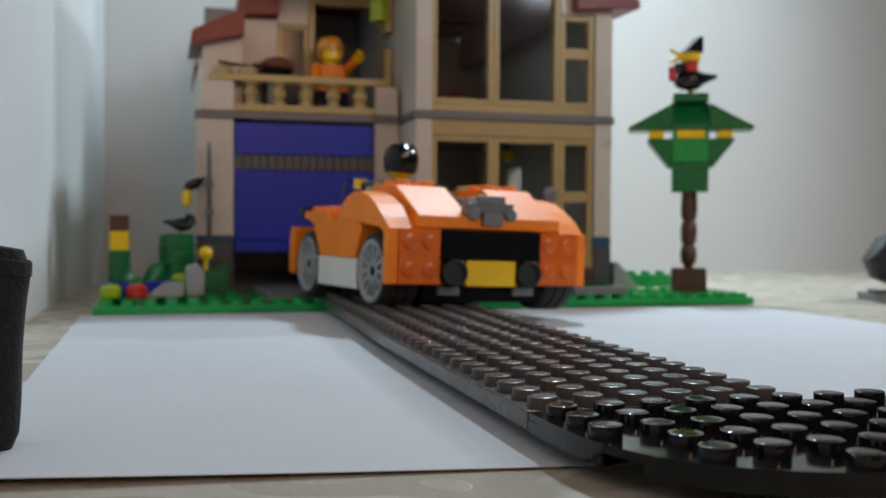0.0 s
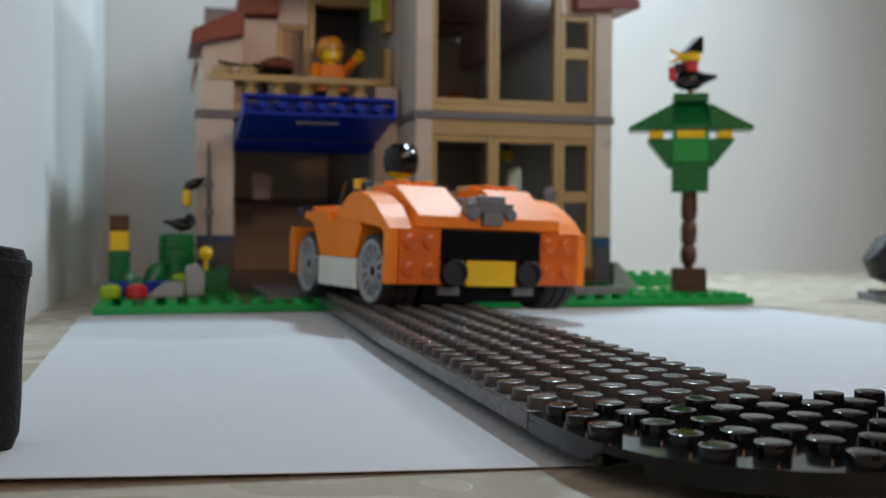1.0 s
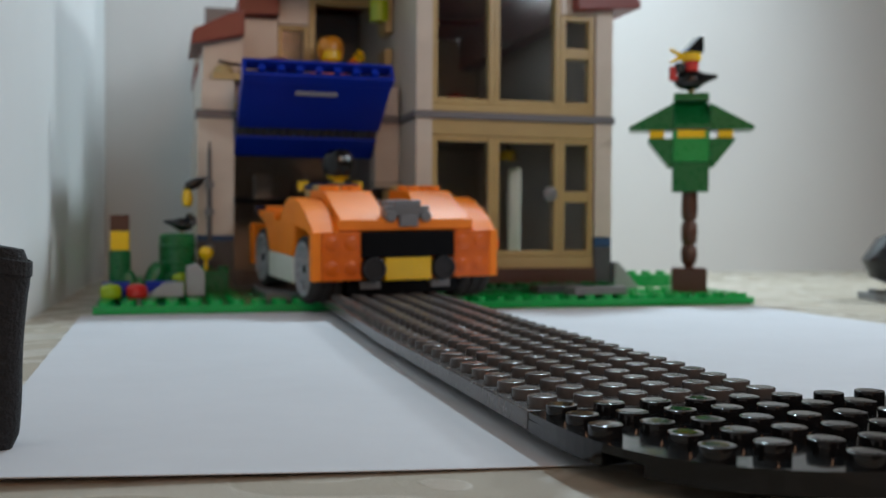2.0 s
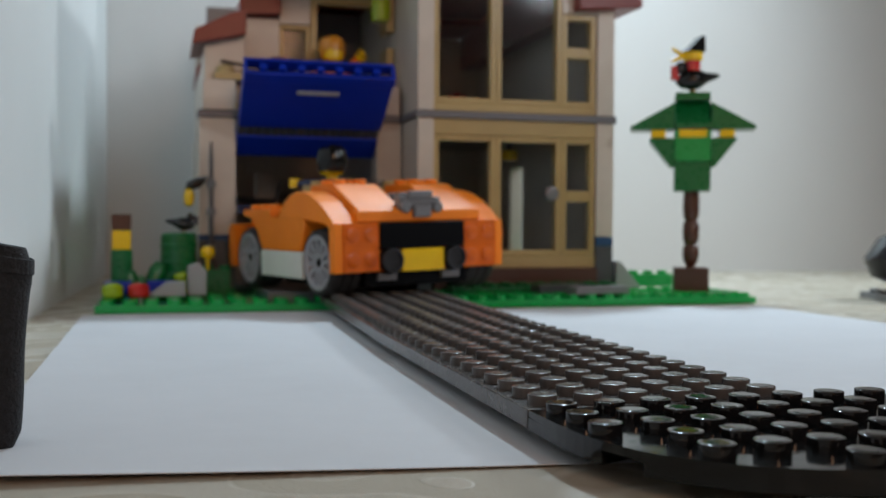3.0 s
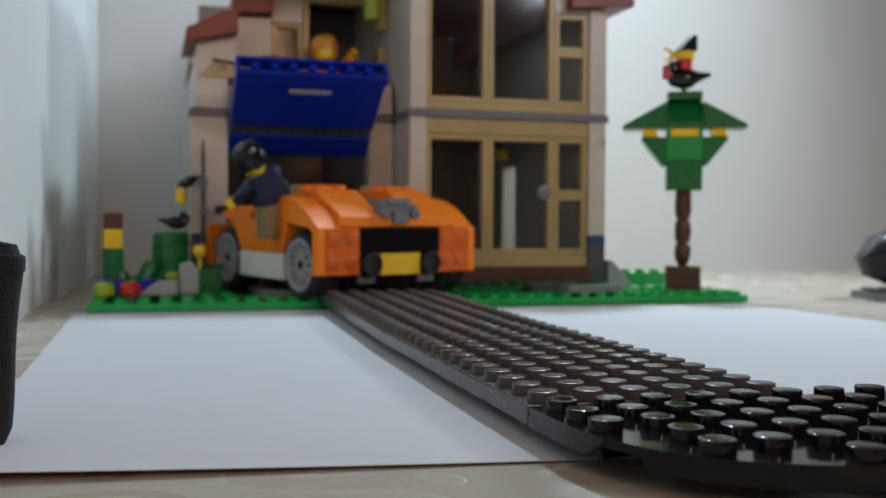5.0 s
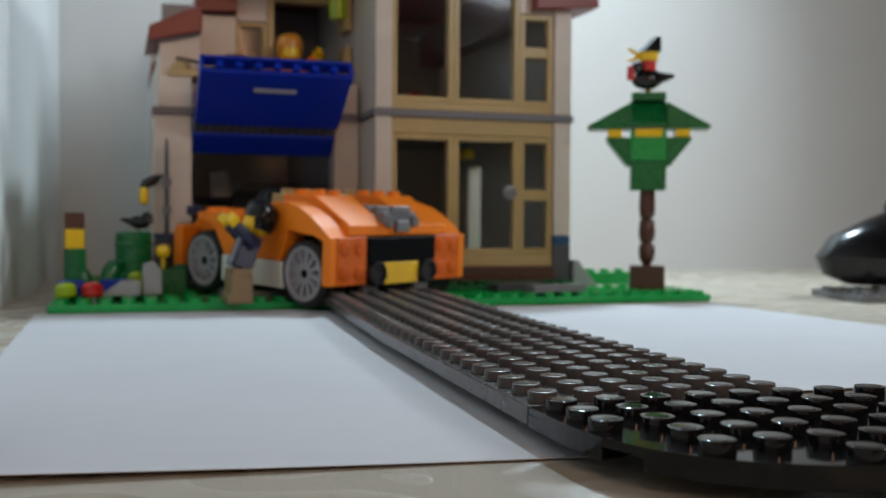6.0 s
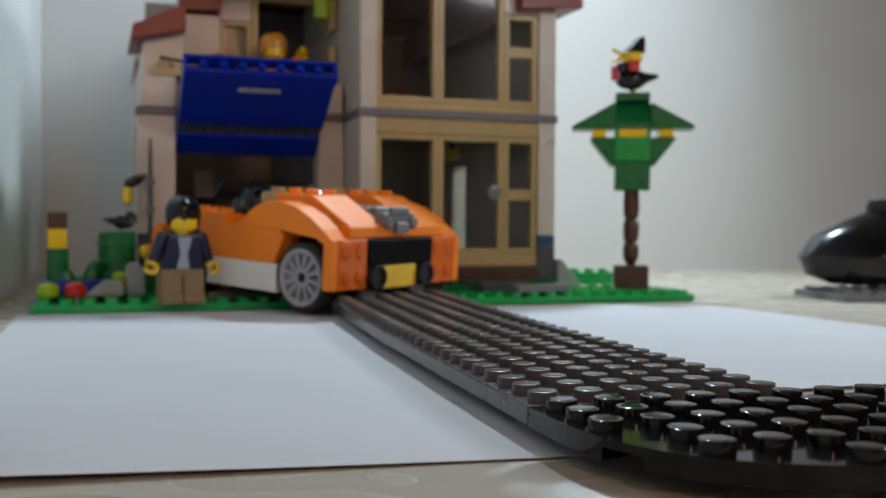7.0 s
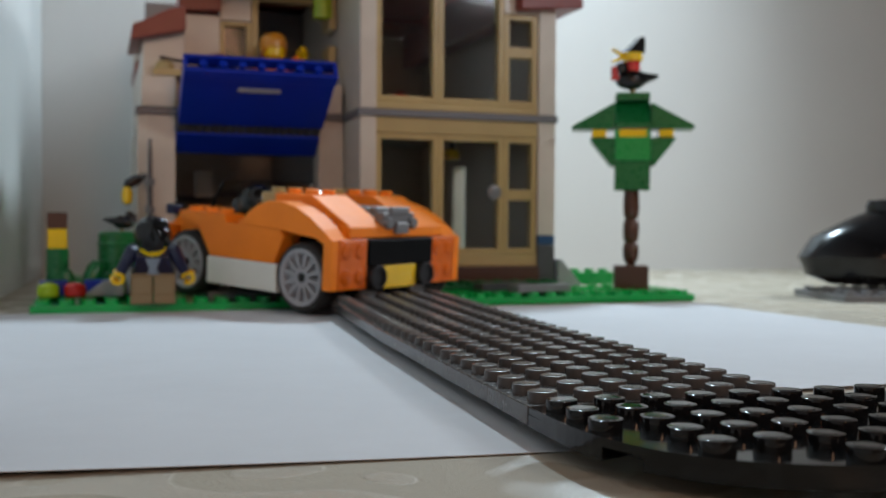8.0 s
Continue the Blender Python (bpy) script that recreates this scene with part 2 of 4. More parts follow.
# ---- sheets of paper ----
def paper(label, corners, lift, wave):
    """A thin sheet with a slight curl; four corners in the plan, counter-clockwise from the near left."""
    bm = B()
    n = 24
    p = [Vector(c) for c in corners]
    rows = []
    for j in range(n + 1):
        row = []
        for i in range(n + 1):
            u, v = i / n, j / n
            curl = 1.3 * (1 - u) ** 2 * max(0.0, 1 - 5 * v) ** 2 if wave > 0.15 else 0.0
            q = p[0].lerp(p[1], u).lerp(p[3].lerp(p[2], u), v)
            z = lift + wave * (0.5 + 0.5 * math.sin(q.x * 0.021 + 1.3) * math.cos(q.y * 0.017)) + 1.1 * wave * max(0.0, v - 0.9) * 8 * (0.5 + 0.5 * math.sin(q.x * 0.05))
            z += curl
            row.append((bm.verts.new((q.x, q.y, z)), bm.verts.new((q.x, q.y, z + 0.12))))
        rows.append(row)
    for j in range(n):
        for i in range(n):
            for k in (0, 1):
                f = bm.faces.new((rows[j][i][k], rows[j][i + 1][k], rows[j + 1][i + 1][k], rows[j + 1][i][k]))
                f.smooth = True
    edge = [(0, i) for i in range(n)] + [(j, n) for j in range(n)] + [(n, n - i) for i in range(n)] + [(n - j, 0) for j in range(n)]
    for a, b in zip(edge, edge[1:] + edge[:1]):
        bm.faces.new((rows[a[0]][a[1]][0], rows[b[0]][b[1]][0], rows[b[0]][b[1]][1], rows[a[0]][a[1]][1]))
    ob = part("paper_sheet", bm, PAPER)
    return tagged(ob, label, "paper", "sheets of paper on the table")


LEFT_PAPER = paper("white paper sheet lying flat beside the dark plate track", [(-106.5, -235), (6, -246), (22, 12), (-107, 12)], 0.12, 0.2)
RIGHT_PAPER = paper("white paper sheet under the plate track before the lawn", [(0, -205), (162, -205), (158, -3), (-2, 4)], 0.62, 0.12)


# ---- toy plates of the track ----
def stud_mesh(name, mat, seg=22):
    bm = B()
    turned(bm, [(2.45, 0), (2.45, 1.55), (2.42, 1.65), (2.32, 1.7), (1.62, 1.7), (1.58, 1.77), (0, 1.77)], seg)
    return mesh_of(name, bm, mat)


def plate_thing(name, label, outline, points, mat, stud_data, z, notched=None):
    ob = thing(name, 0, 0, 0, label, "building plate", group="plates of the track")
    bm = B()
    if notched:
        extruded(bm, outline, z - 1.25, z - 0.02, "z", bev=0.22)
        extruded(bm, notched, z - 3.2, z - 1.24, "z", bev=0.0)
    else:
        extruded(bm, outline, z - 3.2, z - 0.02, "z", bev=0.22)
    part("plate", bm, mat, ob)
    for x, y in points:
        part("stud", stud_data, None, ob, at=pose(x * MM, y * MM, (z - 0.02) * MM))
    return ob


ZT = 4.3
near_stud, far_stud = stud_mesh("black_stud", STUD_BLACK, 28), stud_mesh("grey_stud", TRACK_GREY, 20)
SEAM = -223.0
# half-round black end plate, twelve studs wide, with its notch
pts = []
for r in range(12):
    for k in range(6):
        x, y = -20 + 8 * r, SEAM - 4 - 8 * k
        reach = {0: 3, 1: 5, 2: 5, 9: 5, 10: 5, 11: 3}
        if k < reach.get(r, 6):
            pts.append((x, y))
def bulge(v):
    return math.copysign(abs(v) ** (2 / 2.8), v)


arc = [(-24, SEAM - 0.15)] + [(24 - 48 * bulge(math.cos(a)), SEAM - 7 - 42 * bulge(math.sin(a))) for a in [math.pi * k / 64 for k in range(65)]] + [(72, SEAM - 0.15)]
# small gap in the lower half of its rim
gap = []
for k, p in enumerate(arc):
    if k == 7:
        gap += [p, (p[0] + 5, p[1] + 2)]
    elif k == 11:
        gap += [(p[0] + 4, p[1] + 3), p]
    elif k not in (8, 9, 10):
        gap.append(p)
END_PLATE = plate_thing("round_end_plate", "glossy black round-ended building plate with studs", arc, pts, TRACK_BLACK, near_stud, ZT, gap)
pts = [(-20 + 8 * r, SEAM + 4 + 8 * k) for r in range(6) for k in range(16)]
TRACK_A = plate_thing("track_plate", "worn dark grey building plate with studs, laid as a road", [(-24, SEAM), (24, SEAM), (24, SEAM + 127.8), (-24, SEAM + 127.8)], pts, TRACK_GREY, far_stud, ZT)
pts = [(-20 + 8 * r, 4 + 8 * k) for r in range(6) for k in range(16)]
TRACK_B = plate_thing("track_plate", "worn dark grey building plate with studs, leading up to the lawn", [(-24, 0), (24, 0), (24, 128), (-24, 128)], pts, TRACK_GREY, far_stud, 0.0)
TRACK_B_POSE = pose(2.3 * MM, (SEAM + 128.2) * MM, ZT * MM, 0.35, 0, -2.0)
TRACK_A_POSE = Matrix.Translation((0, SEAM * MM, 0)) @ Matrix.Rotation(radians(-0.9), 4, "Z") @ Matrix.Translation((0, -SEAM * MM, 0))


# blocks that carry the round end plate
bm = B()
for x, y in ((-4, SEAM - 20), (36, SEAM - 20)):
    box(bm, x, x + 16, y, y + 16, -2.05, ZT - 3.25, 0.3)
part("support", bm, TRACK_BLACK, END_PLATE)
PLATE_SIZE = 0.95
for ob in (END_PLATE, TRACK_A, TRACK_B):
    ob.scale = (PLATE_SIZE,) * 3


def sized(m):
    """The pose of a plate that is built a little larger than it is, shrunk about the eye."""
    to = Vector(EYE) * MM * (1 - PLATE_SIZE) + m.translation * PLATE_SIZE
    return Matrix.Translation(to) @ m.to_quaternion().to_matrix().to_4x4()


# ---- the lawn plate under the house ----
def lawn():
    ob = thing("lawn_baseplate", 0, 0, 0, "bright green studded building plate that carries the house", "building plate")
    x0, y0, nx, ny = -103.0, 15.0, 34, 24
    bm = B()
    extruded(bm, [(x0, y0), (x0 + 8 * nx, y0), (x0 + 8 * nx, y0 + 48), (x0 + 8 * nx - 40, y0 + 64), (x0 + 8 * nx - 40, y0 + 8 * ny), (x0, y0 + 8 * ny)], 0.3, 3.3, "z", bev=0.3)
    part("plate", bm, LAWN, ob)
    bm = B()
    for j in range(ny):
        for i in range(nx):
            x, y = x0 + 4 + 8 * i, y0 + 4 + 8 * j
            if y > y0 + 48 and x > x0 + 8 * nx - 40:
                continue
            if y > 100 and -63 < x < 121 or (-46 < x < 16 and y > 28):
                continue
            seg, r, h, z = 10, 2.42, 1.7, 3.3
            lo = [bm.verts.new((x + r * math.cos(6.2832 * k / seg), y + r * math.sin(6.2832 * k / seg), z)) for k in range(seg)]
            hi = [bm.verts.new((v.co.x, v.co.y, z + h)) for v in lo]
            for k in range(seg):
                bm.faces.new((lo[k], lo[(k + 1) % seg], hi[(k + 1) % seg], hi[k])).smooth = True
            bm.faces.new(hi)
    tagged(part("studs", bm, LAWN, ob), kind="stuff")
    # raised bed of darker green plates in front of the big window
    bm = B()
    box(bm, 40, 122, 44, 60, 3.3, 6.5, 0.3)
    for i in range(10):
        for j in range(2):
            stud(bm, 44 + 8 * i, 48 + 8 * j, 6.5, 0, 10)
    part("bed_plate", bm, DARK_GREEN, ob)
    return ob


lawn()


def paving(x, y, w, d, z, turn, mat, label):
    ob = thing("paving_tile", x, y, z, label, "paving tile", turn, "grey tiles on the lawn")
    bm = B()
    box(bm, -w / 2, w / 2, -d / 2, d / 2, 0, 3.2, 0.3)
    part("tile", bm, mat, ob)
    return ob


for i in range(3):
    paving(-29 + 21.5 * i, 58, 21, 60, 3.4, 0, MID_GREY, "smooth grey driveway tile before the garage")
paving(98, 23, 27, 8, 4.9, 12, MID_GREY, "grey stepping tile on the green lawn")
paving(86, 37, 24, 8, 4.9, 12, DARK_GREY, "grey stepping tile on the green lawn")
paving(96, 70, 24, 8, 6.6, 4, DARK_GREY, "grey stepping tile by the house step")


# ---- the house ----
GX0, GX1, GY = -47.5, 16.5, 90.0
TX0, TX1, TY, HB = 28.5, 122.0, 60.0, 244.0
FLOOR1 = 80.6


def wall_box(parent, name, mat, *dims, label="", bev=0.3):
    bm = B()
    box(bm, *dims, bev)
    return part(name, bm, mat, parent, label)


def window_unit(parent, x0, x1, y, z0, z1, bar=None, bar_t=5.0, rim=4.0):
    """A tan frame with one or two clear panes."""
    win = new("window")
    win.parent = parent
    zs = [z0, z1] if bar is None else [z0, bar, z1]
    bm = B()
    box(bm, x0, x0 + rim, y, y + 6, z0, z1, 0.3)
    box(bm, x1 - rim, x1, y, y + 6, z0, z1, 0.3)
    box(bm, x0 + rim, x1 - rim, y + 0.2, y + 6, z0, z0 + rim, 0.3)
    box(bm, x0 + rim, x1 - rim, y + 0.2, y + 6, z1 - rim, z1, 0.3)
    if bar is not None:
        box(bm, x0 + rim, x1 - rim, y + 0.2, y + 6, bar - bar_t / 2, bar + bar_t / 2, 0.3)
    part("frame", bm, TAN, win, "tan plastic window frame")
    for a, b in zip(zs, zs[1:]):
        bm = B()
        box(bm, x0 + rim - 0.5, x1 - rim + 0.5, y + 3.0, y + 3.8, a + 1, b - 1, 0)
        part("pane", bm, GLASS, win, "clear plastic pane")
    return win


def house():
    ob = thing("toy_house", 0, 0, 0, "white building-brick house with tan windows, balcony and dark red roof", "toy house")
    base = 3.4
    # garage storey
    for x0, x1 in ((-63.5, GX0), (GX1, TX0 - 0.1)):
        wall_box(ob, "garage_pillar", CREAM, x0, x1, GY, GY + 12, 28.5, FLOOR1)
        wall_box(ob, "pillar_base", DARK_GREY, x0, x1, GY, GY + 12, base, 25.8, label="dark grey base of the pillar")
        wall_box(ob, "pillar_band", DARK_BLUE, x0, x1, GY, GY + 12, 25.9, 28.4, label="dark blue band on the pillar")
    wall_box(ob, "side_wall", CREAM, -61.5, -56, GY + 12.1, HB, base, FLOOR1)
    # the back is open between its piers, unseen gaps added to brighten the rooms
    for x0, x1 in ((-60, -56), (-38, 36.4), (72, TX1)):
        wall_box(ob, "back_pier", CREAM, x0, x1, HB, HB + 8, base, 150)
    for x0, x1 in ((-55.9, -38.1), (36.5, 71.9)):
        wall_box(ob, "back_beam", CREAM, x0, x1, HB, HB + 8, 74, 90)
    wall_box(ob, "room_floor", BROWN, TX0 + 7.6, TX1 - 8.7, TY + 10.1, HB - 0.2, base, base + 3)
    wall_box(ob, "garage_divider", MID_GREY, 20, TX0 + 4, GY + 12.1, HB - 0.1, base, FLOOR1)
    wall_box(ob, "garage_floor", DARK_GREY, -55.8, 19.8, GY + 0.5, HB - 0.2, base, base + 3)
    wall_box(ob, "floor_edge", BAND, -64.2, TX0 - 1.1, GY - 1.5, GY + 14, FLOOR1 + 0.1, FLOOR1 + 3.3, label="grey plate edge between the storeys")
    wall_box(ob, "lintel", CREAM, GX0 + 0.1, GX1 - 0.1, GY + 8, GY + 15, 77, FLOOR1)
    wall_box(ob, "garage_shelf", MID_GREY, -37, 19, 232, 243.8, 46, 49, label="grey shelf on the garage wall")
    # step inside the garage and a pale box on its back wall
    wall_box(ob, "garage_box", CREAM, -31, -22.5, 172, 180, 47, 60, label="pale box on the garage wall")
    # tower
    for z0, z1 in ((28.5, FLOOR1), (FLOOR1 + 3.4, 154)):
        wall_box(ob, "tower_corner", CREAM, TX0, TX0 + 7.4, TY, TY + 14, z0, z1)
        wall_box(ob, "tower_corner", CREAM, TX1 - 8.5, TX1, TY, TY + 14, z0, z1)
        wall_box(ob, "tower_side", CREAM, TX0 + 0.3, TX0 + 7.4, TY + 14.1, HB - 0.1, base if z0 < 30 else z0, z1)
        if z0 < 30:
            # an open doorway in the side wall lets light in from behind
            wall_box(ob, "tower_side", CREAM, TX1 - 7.5, TX1 - 0.3, TY + 14.1, 163, base, z1)
            wall_box(ob, "tower_side", CREAM, TX1 - 7.5, TX1 - 0.3, 183, HB - 0.1, base, z1)
            wall_box(ob, "door_lintel", CREAM, TX1 - 7.3, TX1 - 0.5, 163, 183, 66, z1)
        else:
            wall_box(ob, "tower_side", CREAM, TX1 - 7.5, TX1 - 0.3, TY + 14.1, HB - 0.1, z0, z1)
    for x0, x1 in ((TX0, TX0 + 7.4), (TX1 - 8.5, TX1)):
        wall_box(ob, "corner_base", DARK_GREY, x0, x1, TY, TY + 14, base, 24, label="dark grey base of the corner")
        wall_box(ob, "corner_band", DARK_BLUE, x0, x1, TY, TY + 14, 24.1, 28.4, label="dark blue band on the corner")
    wall_box(ob, "tower_floor_edge", BAND, TX0 - 1, TX1 + 1, TY - 0.8, HB, FLOOR1 + 0.1, FLOOR1 + 3.3, label="grey plate edge between the storeys")
    wall_box(ob, "door_step", BROWN, TX0 + 7.5, TX1 - 8.6, TY - 2, TY + 10, base, 14.2, label="dark brown sill course under the windows")
    wall_box(ob, "sill", TAN, TX0 + 7.5, TX1 - 8.6, TY + 1, TY + 8, 14.3, 19.8)
    wall_box(ob, "head_beam", TAN, TX0 + 7.5, TX1 - 8.6, TY + 1, TY + 8, 73.6, FLOOR1)
    bm = B()
    m = Matrix.Translation((91.5, TY + 0.2, 48)) @ Matrix.Rotation(math.pi / 2, 4, "X")
    turned(bm, [(3.4, -1.2), (3.6, 0), (3.2, 1.2), (1.4, 1.6), (0, 1.6)], 18, m)
    part("door_knob", bm, MID_GREY, ob, "round light grey door knob")
    # ground floor windows
    window_unit(ob, 36.1, 65.0, TY + 1.5, 19.9, 73.5, None, rim=2.5)
    window_unit(ob, 65.1, 96.6, TY + 1.5, 19.9, 73.5, None, rim=2.5)
    window_unit(ob, 96.7, 113.3, TY + 1.5, 19.9, 73.5, 47.0, 5.0, rim=2.6)
    # upper floor windows
    wall_box(ob, "upper_sill", TAN, TX0 + 7.5, TX1 - 8.6, TY + 1, TY + 8, FLOOR1 + 3.4, 87.6)
    window_unit(ob, 36.1, 65.0, TY + 1.5, 87.7, 152, None, rim=2.5)
    window_unit(ob, 65.1, 96.6, TY + 1.5, 87.7, 152, None, rim=2.5)
    window_unit(ob, 96.7, 113.3, TY + 1.5, 87.7, 130, 112.5, 5.0, rim=2.6)
    wall_box(ob, "upper_wall", CREAM, 96.7, 113.3, TY + 1.2, TY + 10, 130.1, 150)
    # balcony storey, set back
    BY = 128.0
    wall_box(ob, "balcony_end", CREAM, -61, -43.1, 97, BY + 8, FLOOR1 + 3.4, 117.6)
    wall_box(ob, "upper_side_wall", CREAM, -60.5, -56, BY + 8.1, HB - 0.1, FLOOR1 + 3.4, 112)
    wall_box(ob, "balcony_wall", CREAM, -43, -24.1, BY, BY + 8, FLOOR1 + 3.4, 133)
    window_unit(ob, -24.0, -9.0, BY + 1, FLOOR1 + 3.4, 131, None, rim=2.2)
    wall_box(ob, "wall_over_window", CREAM, -24.0, -9.0, BY, BY + 8, 131.1, 150)
    wall_box(ob, "door_frame", TAN, -8.9, -5.6, BY, BY + 8, FLOOR1 + 3.4, 150)
    wall_box(ob, "door_head", TAN, -5.5, 25, BY, BY + 8, 142, 150)
    wall_box(ob, "rear_room_wall", MID_GREY, -56, 28, 190, 196, FLOOR1 + 3.4, 150)
    wall_box(ob, "shutter", TAN, 24.6, 28.3, BY - 22, BY - 6, 90, 118, label="tan shutter by the balcony door")
    wall_box(ob, "shutter", TAN, 24.6, 28.3, BY - 22, BY - 6, 126, 150, label="tan shutter by the balcony door")
    # roofs
    bm = B()
    extruded(bm, [(-66.5, 112.5), (-65.5, 119.0), (-50, 127.0), (-43, 128.6), (-43, 118)], 89, BY + 6, "y", bev=0.5)
    part("roof_slope", bm, DARK_RED, ob, "dark red roof slope")
    bm = B()
    extruded(bm, [(-43.5, 133.3), (-43.5, 141), (-24.0, 156), (-24.0, 134.4)], BY - 6, HB + 8, "y", bev=0.5)
    part("roof_slope", bm, DARK_RED, ob, "dark red roof slope")
    bm = B()
    extruded(bm, [(133, 133.6), (133, 137), (102, 163), (102, 131)], TY - 6, HB, "y", bev=0.5)
    part("roof_slope", bm, DARK_RED, ob, "dark red roof slope")
    # unseen lid: stops light leaking in, low enough for the hanging lamp to pass
    bm = B()
    extruded(bm, [(-24, 150.5), (-24, 153), (101.5, 154)], TY + 4, 206.5, "y", bev=0.5)
    part("front_roof", bm, DARK_RED, ob, "unseen flat dark red lid that keeps lamp light out of the front rooms")
    # unseen gable, its outline made up to cast the slanting shadow on the wall
    bm = B()
    extruded(bm, [(-61, 112), (-61, 119), (-12, 167), (30, 250), (62, 296), (74, 296), (122, 205), (101, 150), (-20, 150)], 200, HB + 8, "y", bev=0.5)
    part("main_roof", bm, DARK_RED, ob, "unseen dark red gable shaped to shade the back wall")
    bm = B()
    can(bm, 22, 108, 131, 141, 4.6, 18)
    part("lantern", bm, LIME, ob, "lime round lantern by the balcony door")
    return ob


house()


def interior_things():
    # furniture glimpsed through the panes
    ob = thing("house_lamp", 89, 112, 66, "small yellow lamp block under the ceiling", "lamp")
    bm = B()
    can(bm, 0, 0, 0, 5, 4, 16)
    part("shade", bm, YELLOW, ob)
    bm = B()
    can(bm, 0, 0, 5, 14.4, 1.6, 12)
    part("stem", bm, DARK_GREY, ob)
    ob = thing("flower_box", 58, 100, FLOOR1 + 3.4, "red flower box behind the upper window", "flower box")
    bm = B()
    box(bm, -5, 5, -3, 3, 0, 8, 0.4)
    part("box", bm, BROWN, ob)
    bm = B()
    for i in range(3):
        can(bm, -3 + 3 * i, 0, 8, 12 + i % 2, 1.8, 10)
    part("blooms", bm, RED, ob)


interior_things()


# ---- balcony rail ----
def balcony_rail():
    ob = thing("balcony_rail", 0, 0, FLOOR1 + 3.4, "tan balustrade with turned balusters on the balcony", "balustrade")
    y = GY + 1
    bm = B()
    box(bm, GX0, GX1, y - 3, y + 5, 0, 3.2, 0.3)
    part("bottom_rail", bm, TAN, ob)
    bm = B()
    box(bm, -57, 22, y - 3.4, y + 4.6, 13.4, 16.6, 0.4)
    part("top_rail", bm, TAN, ob)
    for i in range(5):
        x = GX0 + 7.5 + 12.4 * i
        bm = B()
        turned(bm, [(3.4, 3.2), (3.4, 4.6), (2.2, 5.4), (3.5, 8.0), (3.1, 10), (1.9, 11.6), (3.2, 12.6), (3.2, 13.3)], 16, Matrix.Translation((x, y + 0.5, 0)))
        part("baluster", bm, TAN, ob)
    for i in range(2):
        bm = B()
        box(bm, -62 if i == 0 else GX1 + 0.1, GX0 - 0.1 if i == 0 else TX0 - 1.5, y - 3, y + 5, 0, 13.3, 0.3)
        part("end_post", bm, CREAM, ob, "aged white end post")
    for x in (-52, -41):
        bm = B()
        turned(bm, [(4.2, 16.6), (4.2, 19.0), (2.6, 20.2), (0, 20.4)], 16, Matrix.Translation((x, y + 0.6, 0)))
        part("knob", bm, TAN, ob)
    return ob


balcony_rail()


# ---- garage door: origin on its hinge line, the leaf hanging down ----
def garage_door():
    ob = thing("garage_door", (GX0 + GX1) / 2, GY + 2, 71, "blue ribbed garage door with a dark see-through stripe, swinging open", "garage door")
    w, bot = 31.6, -50.0
    bm = B()
    box(bm, -w, w, -2.6, 2.6, -6.0, 8.0, 0.3)
    part("upper_panel", bm, BLUE, ob)
    bm = B()
    for i in range(17):
        box(bm, -w + 3.72 * i, -w + 3.72 * i + 3.4, -1.8, 1.8, -13.0, -6.1, 0.3)
    part("window_stripe", bm, DARK_GREY, ob, "dark slatted stripe")
    bm = B()
    box(bm, -w, w, -2.9, 2.9, bot + 5.6, -13.1, 0.4)
    part("lower_panel", bm, BLUE, ob)
    # open underside of the bottom course: a rim with pegs
    bm = B()
    box(bm, -w, w, -4.3, -3.0, bot, bot + 5.5, 0.25)
    box(bm, -w, w, 3.0, 4.3, bot, bot + 5.5, 0.25)
    box(bm, -w, -w + 1.4, -2.95, 2.95, bot, bot + 5.5, 0.2)
    box(bm, w - 1.4, w, -2.95, 2.95, bot, bot + 5.5, 0.2)
    part("bottom_course", bm, BLUE, ob)
    for i in range(7):
        bm = B()
        turned(bm, [(1.65, bot), (1.65, bot + 5.4)], 14, Matrix.Translation((-w + 7.9 * (i + 1), 0, 0)))
        part("peg", bm, BLUE, ob)
    bm = B()
    box(bm, -9, 9, 3.0, 4.0, bot + 11, bot + 13, 0.3)
    part("inner_bar", bm, GREY, ob, "light grey bar on the inside")
    hd = B()
    box(hd, -1, 7, -6.4, -5.2, bot + 16, bot + 17.6, 0.4)
    box(hd, -1, 0.4, -5.3, -2.8, bot + 16, bot + 17.6, 0.3)
    box(hd, 5.6, 7, -5.3, -2.8, bot + 16, bot + 17.6, 0.3)
    part("handle", hd, GREY, ob, "light grey handle")
    return ob


DOOR = garage_door()


# ---- the orange sports car: origin at the rear, under its middle, nose along +y ----
def tyre_mesh():
    bm = B()
    ring = [(8.9, -5.5), (10.4, -5.5), (11.0, -4.6), (11.2, -4.0), (11.2, -2.2), (10.7, -2.0), (10.7, -1.4), (11.2, -1.2), (11.2, 1.2), (10.7, 1.4), (10.7, 2.0), (11.2, 2.2),
            (11.2, 4.0), (11.0, 4.6), (10.4, 5.5), (8.9, 5.5), (8.9, -5.5)]
    turned(bm, ring, 44, caps=False)
    bmesh.ops.remove_doubles(bm, verts=bm.verts, dist=0.001)
    return mesh_of("tyre", bm, RUBBER)


